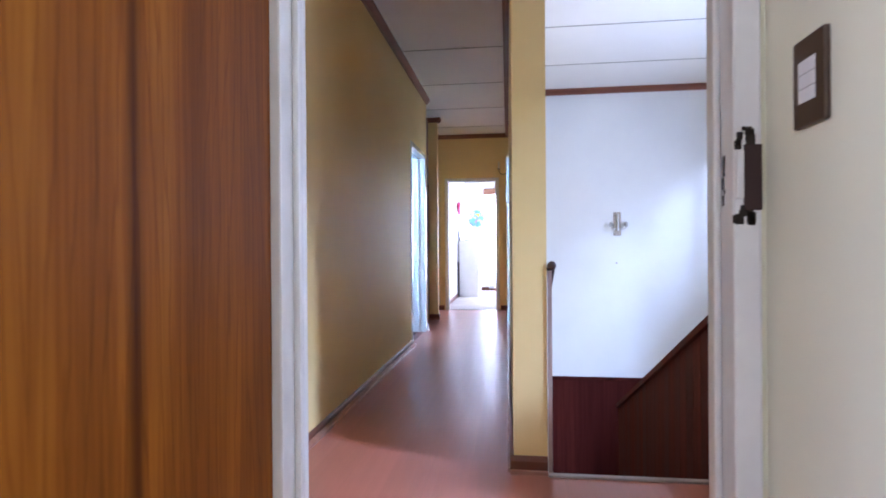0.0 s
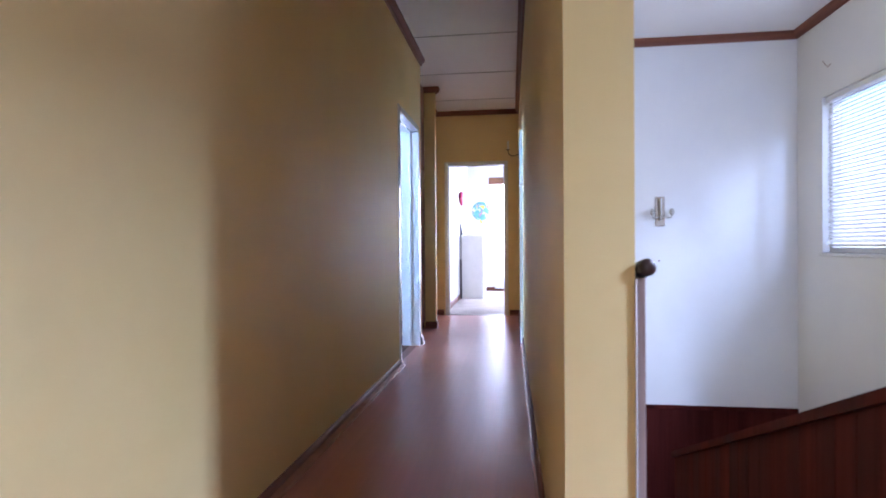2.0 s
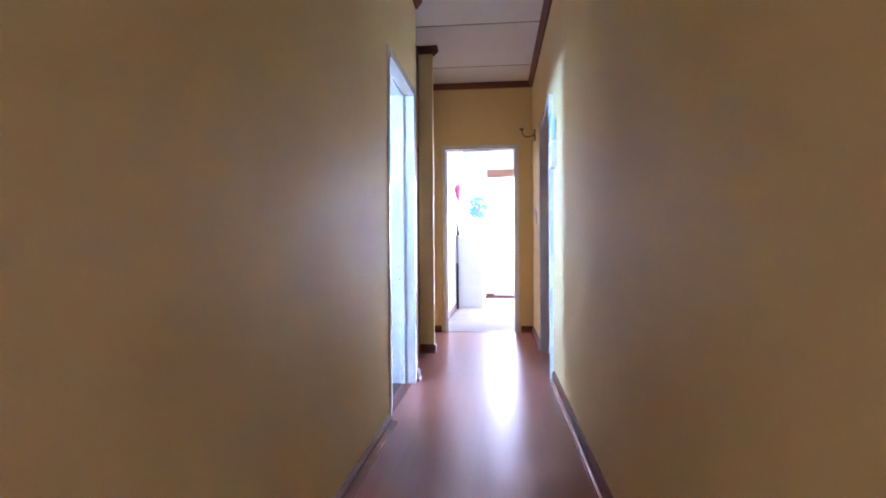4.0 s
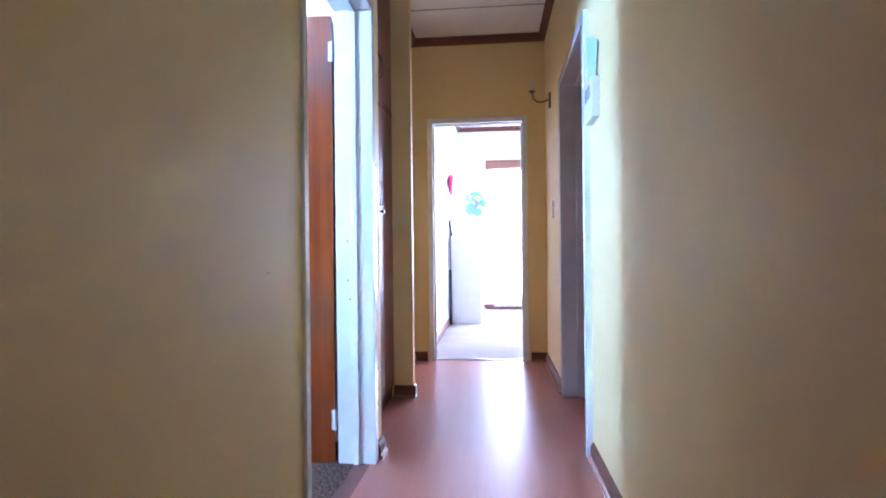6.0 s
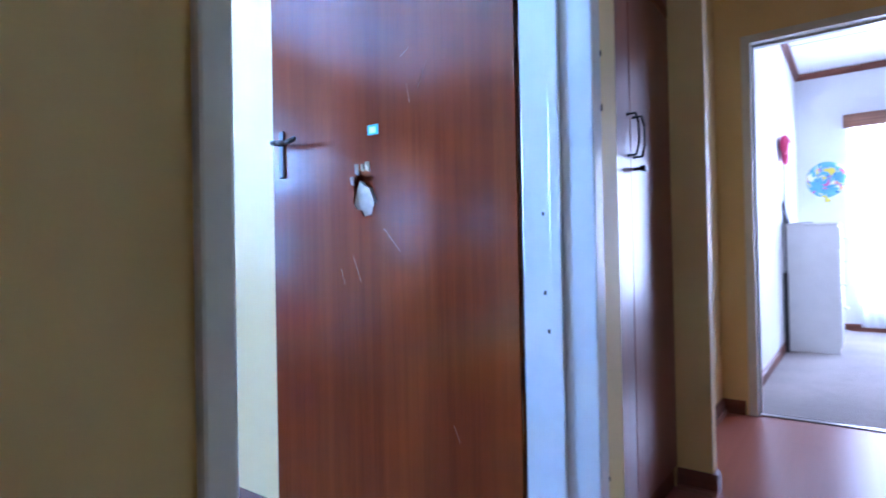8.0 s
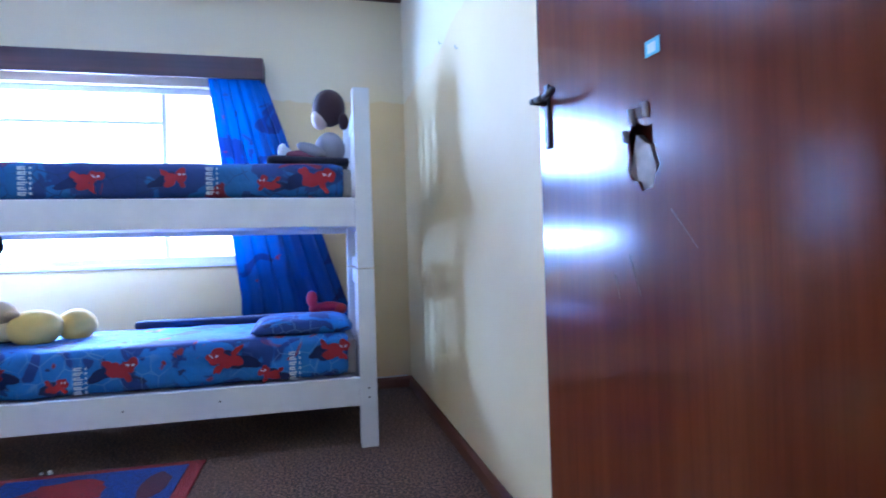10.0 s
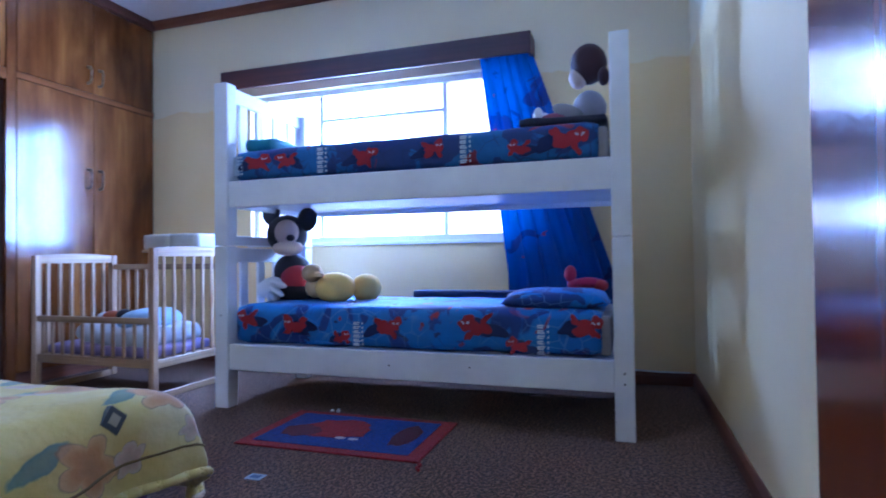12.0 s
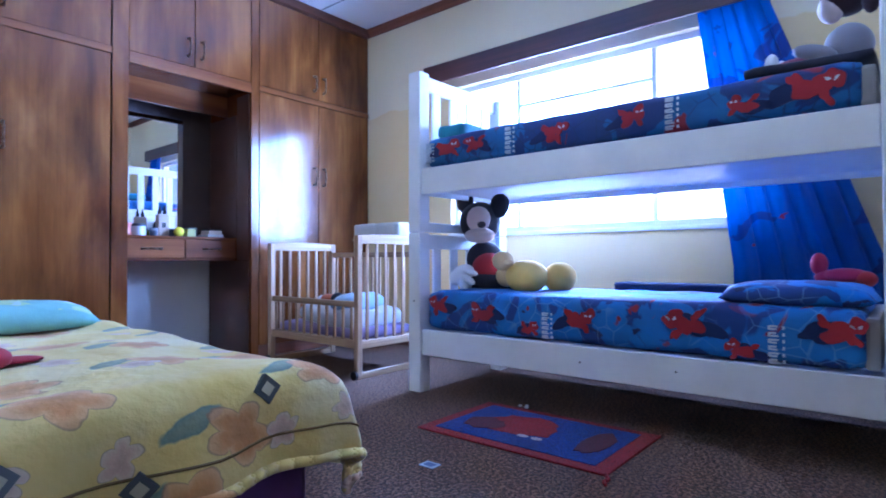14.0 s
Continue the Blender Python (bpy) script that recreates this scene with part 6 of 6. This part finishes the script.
for ia, jb in ((16, 97), (41, 94), (27, 101)):
    c, cu, cv = grid_pts[ia][jb], grid_pts[ia + 2][jb] - grid_pts[ia][jb], grid_pts[ia][jb + 2] - grid_pts[ia][jb]
    nrm = cv.cross(cu).normalized()
    if nrm.y < 0:
        nrm = -nrm
    for nm, k, mt, lift in (("diamond_print", 0.036, "slate", 0.006), ("diamond_centre", 0.018, "cream", 0.0075)):
        bm = bmesh.new()
        a, d = cu.normalized() * k, cv.normalized() * k
        vs = [bm.verts.new(c + w + nrm * lift) for w in (a, d, -a, -d)]
        vb = [bm.verts.new(c + w - nrm * 0.01) for w in (a, d, -a, -d)]
        bm.faces.new(vs)
        for i in range(4):
            bm.faces.new((vs[i], vs[(i + 1) % 4], vb[(i + 1) % 4], vb[i]))
        part(nm, bm, fabric(mt + "_print", (0.10, 0.12, 0.13) if mt == "slate" else (0.55, 0.52, 0.36), sheen=0), q)
solid("bed_pillow", pillow_mesh((-1.52, 5.43, 0.560), 0.33, 0.25, 0.115, 0.05, 7), print_fabric("turquoise_pillowcase", (0.25, 0.60, 0.62), [((0.45, 0.66, 0.35), 5, 0.58), ((0.5, 0.72, 0.75), 4, 0.6)], 3), "turquoise and green pillow on the bed", "pillow", (-1.52, 5.45, 0.54))
bm = bmesh.new()
ell(bm, (-1.30, 6.42, 0.565), (0.08, 0.08, 0.035))
ell(bm, (-1.39, 6.40, 0.552), (0.06, 0.05, 0.008))
solid("red_hat", bm, fabric("red_cap_cloth", (0.40, 0.012, 0.03)), "small red hat lying on the quilt", "hat", (-1.32, 6.42, 0.54), smooth=True)

# ---- far bedroom ----
chest = thing("chest_of_drawers", "tall white chest of drawers against the wall", "chest of drawers", (-0.57, 14.1, 0))
part("body", box(-0.79, -0.345, 13.70, 14.55, 0.0, 1.235, 0.004), M_WHITE_PL, chest)
part("top", box(-0.795, -0.33, 13.69, 14.56, 1.235, 1.26, 0.004), M_WHITE_PL, chest)
for k in range(5):
    d = part("drawer", box(-0.345, -0.328, 13.72, 14.53, 0.06 + k * 0.232, 0.285 + k * 0.232, 0.003), M_WHITE_PL, chest)
    part("handle", bow_handle(bmesh.new(), (-0.328, 14.12, 0.18 + k * 0.232), (0, 1, 0), (1, 0, 0), 0.14, 0.005), M_CHROME, d, "steel pull", True)
fr = thing("photo_frame", "dark photo frame leaning on the chest", "photo frame", (-0.74, 13.85, 1.26))
bm = box(-0.012, 0.012, 13.75, 13.95, 0.0, 0.23, 0.004)
bmesh.ops.rotate(bm, verts=bm.verts, cent=(0, 13.85, 0), matrix=Matrix.Rotation(radians(-12), 3, "Y"))
bmesh.ops.translate(bm, verts=bm.verts, vec=(-0.755, 0, 1.263))
part("frame", bm, M_BLACK, fr)
part("stand", box(-0.73, -0.55, 13.80, 13.90, 1.261, 1.274, 0.003), plain("grey_papers", (0.3, 0.3, 0.33), 0.6), fr, "grey base")
pole = thing("balloon_stick", "pink heart balloon on a dark stick by the chest", "balloon", (-0.785, 13.62, 0))
bm = bmesh.new()
rod(bm, (-0.765, 13.62, 0.0), (-0.765, 13.62, 1.85), 0.008)
part("stick", bm, M_BLACK, pole)
part("stick_sleeve", box(-0.79, -0.752, 13.60, 13.64, 0.0, 0.78, 0.006, 2), M_BLACK, pole, "thick dark lower end")
bm = bmesh.new()
for dy in (-0.06, 0.06):
    ell(bm, (-0.745, 13.62 + dy, 2.02), (0.05, 0.10, 0.10))
ell(bm, (-0.745, 13.62, 1.95), (0.045, 0.09, 0.12))
part("balloon", bm, plain("pink_foil", (0.62, 0.06, 0.16), 0.2, 0.3, bmp=0), pole, "pink foil heart", True)
M_FOIL = print_fabric("printed_foil", (0.18, 0.45, 0.62), [((0.7, 0.6, 0.08), 9, 0.55), ((0.6, 0.08, 0.25), 8, 0.62), ((0.75, 0.75, 0.75), 7, 0.60), ((0.05, 0.12, 0.3), 11, 0.64)], 3, 0.2)
bal = thing("foil_balloon", "round printed foil balloon floating by the wall", "balloon", (-0.48, 15.3, 1.55))
bm = bmesh.new()
ell(bm, (-0.48, 15.3, 1.83), (0.205, 0.10, 0.215), u=24, v=16)
part("balloon", bm, M_FOIL, bal, "", True)
bm = bmesh.new()
rod(bm, (-0.48, 15.3, 1.62), (-0.47, 15.3, 1.56), 0.02, 0.035)
part("neck", bm, M_FOIL, bal)
bm = bmesh.new()
tube(bm, [(-0.47, 15.3, 1.57), (-0.46, 15.33, 1.2), (-0.50, 15.36, 0.7), (-0.47, 15.35, 0.004)], 0.0015, 5)
part("ribbon", bm, M_WHITE_PL, bal)
pel2 = thing("pelmet", "brown wooden pelmet over the far window", "pelmet", (0.9, 15.5, 2.45))
part("front_board", box(-0.31, 2.1, 15.44, 15.46, 2.44, 2.60, 0.003), wood("light_pelmet", (0.16, 0.07, 0.04), (0.24, 0.11, 0.06), (0.32, 0.15, 0.09), 0), pel2)
part("top_board", box(-0.31, 2.1, 15.46, 15.598, 2.582, 2.60), M_TRIM_X, pel2)
hanging("curtain", lambda k: (2.56 - 2.5 * k, -0.29 + 0.10 * k, 1.0), 30, 110, 12, 0.02, fabric("white_sheer", (0.78, 0.80, 0.82), trans=0.6), "white sheer curtain reaching the carpet", (-0.2, 15.52, 0.05), "x", 4)
w4 = thing("window_4", "white-framed window behind sheer curtain", "window", (0.9, 15.68, 0.35), kind="structure")
for a, b, c, d in ((-0.22, 2.0, 0.35, 0.39), (-0.22, 2.0, 2.44, 2.48), (-0.22, -0.18, 0.39, 2.44), (1.96, 2.0, 0.39, 2.44), (0.87, 0.91, 0.39, 2.44)):
    part("window_frame", box(a, b, 15.65, 15.70, c, d, 0.004), M_GLOSS, w4)

# ---- chips on the gloss-painted frames ----
rnd = random.Random(21)
for nm, face in (("hinge_side", 0), ("latch_side", 1)):
    for k in range(14):
        z = rnd.uniform(0.1, 1.7)
        s = rnd.uniform(0.0018, 0.0045)
        bm = bmesh.new()
        if face == 0:
            y = 8.489 if k % 2 else 8.5435
            x = rnd.uniform(-0.84, -0.76) if k % 2 else XL + 0.0105
            if k % 2:
                bx(bm, x - s, x + s, y - 0.001, y + 0.002, z - s * 1.6, z + s * 1.6, 0.0006)
            else:
                bx(bm, x - 0.003, x + 0.003, y - s, y + s, z - s * 2, z + s * 2, 0.0006)
        else:
            y = 7.582
            bx(bm, -0.757 - s, -0.757 + s, y - 0.002, y + 0.002, z - s * 1.6, z + s * 1.6, 0.0006)
        part("paint_chip", bm, M_METAL, door1)

# ---- small marks on the walls ----
for x, z in ((-3.46, 2.20), (-3.12, 2.05), (-2.85, 2.38)):
    nail = thing("wall_hook", "small bent nail in the bedroom wall", "hook", (x, YS, z), "nails in the wall")
    bm = bmesh.new()
    tube(bm, [(x, YS + 0.004, z), (x, YS - 0.012, z), (x, YS - 0.014, z + 0.012)], 0.0022, 6)
    part("nail", bm, M_CHROME, nail)
for pts in ([(XL, 7.232, 1.008), (XL, 7.246, 1.012), (XL, 7.262, 1.008)],):
    bm = bmesh.new()
    tube(bm, pts, 0.0009, 5)
    part("scratch", bm, M_GROUT, bpy.data.objects["wall_corridor_left"], "thin dark scratch in the paint")
bm = bmesh.new()
tube(bm, [(2.949, 7.86, 2.62), (2.949, 7.78, 2.55), (2.949, 7.74, 2.56)], 0.0025, 5)
part("wire_stub", bm, M_GROUT, bpy.data.objects["wall_stair_window"], "short dark cable end")
bm = bmesh.new()
rod(bm, (1.70, 8.301, 0.90), (1.70, 8.297, 0.90), 0.008, n=10)
part("nail_hole", bm, M_GROUT, bpy.data.objects["wall_stair_back"], "dark screw hole")

bm = bmesh.new()
tube(bm, [(XW + 0.03, 8.02, 0.092), (XW + 0.024, 8.18, 0.096), (XW + 0.026, 8.34, 0.090), (XW + 0.03, 8.52, 0.094)], 0.005, 6)
solid("wall_cable", bm, M_WHITE_PL, "thin white cable lying along the bedroom skirting", "cable", (XW + 0.03, 8.25, 0.09), smooth=True)
bm = bmesh.new()
for k, (x, y) in enumerate(((-3.60, 6.50), (-3.62, 6.53), (-3.59, 6.545))):
    ell(bm, (x, y, 0.006), (0.014, 0.010, 0.006), Matrix.Rotation(0.7 * k, 4, "Z"), 8, 6)
solid("paper_scrap", bm, M_WHITE_PL, "crumpled white paper scrap beside the rug", "scrap", (-3.60, 6.52, 0.0))

planks()
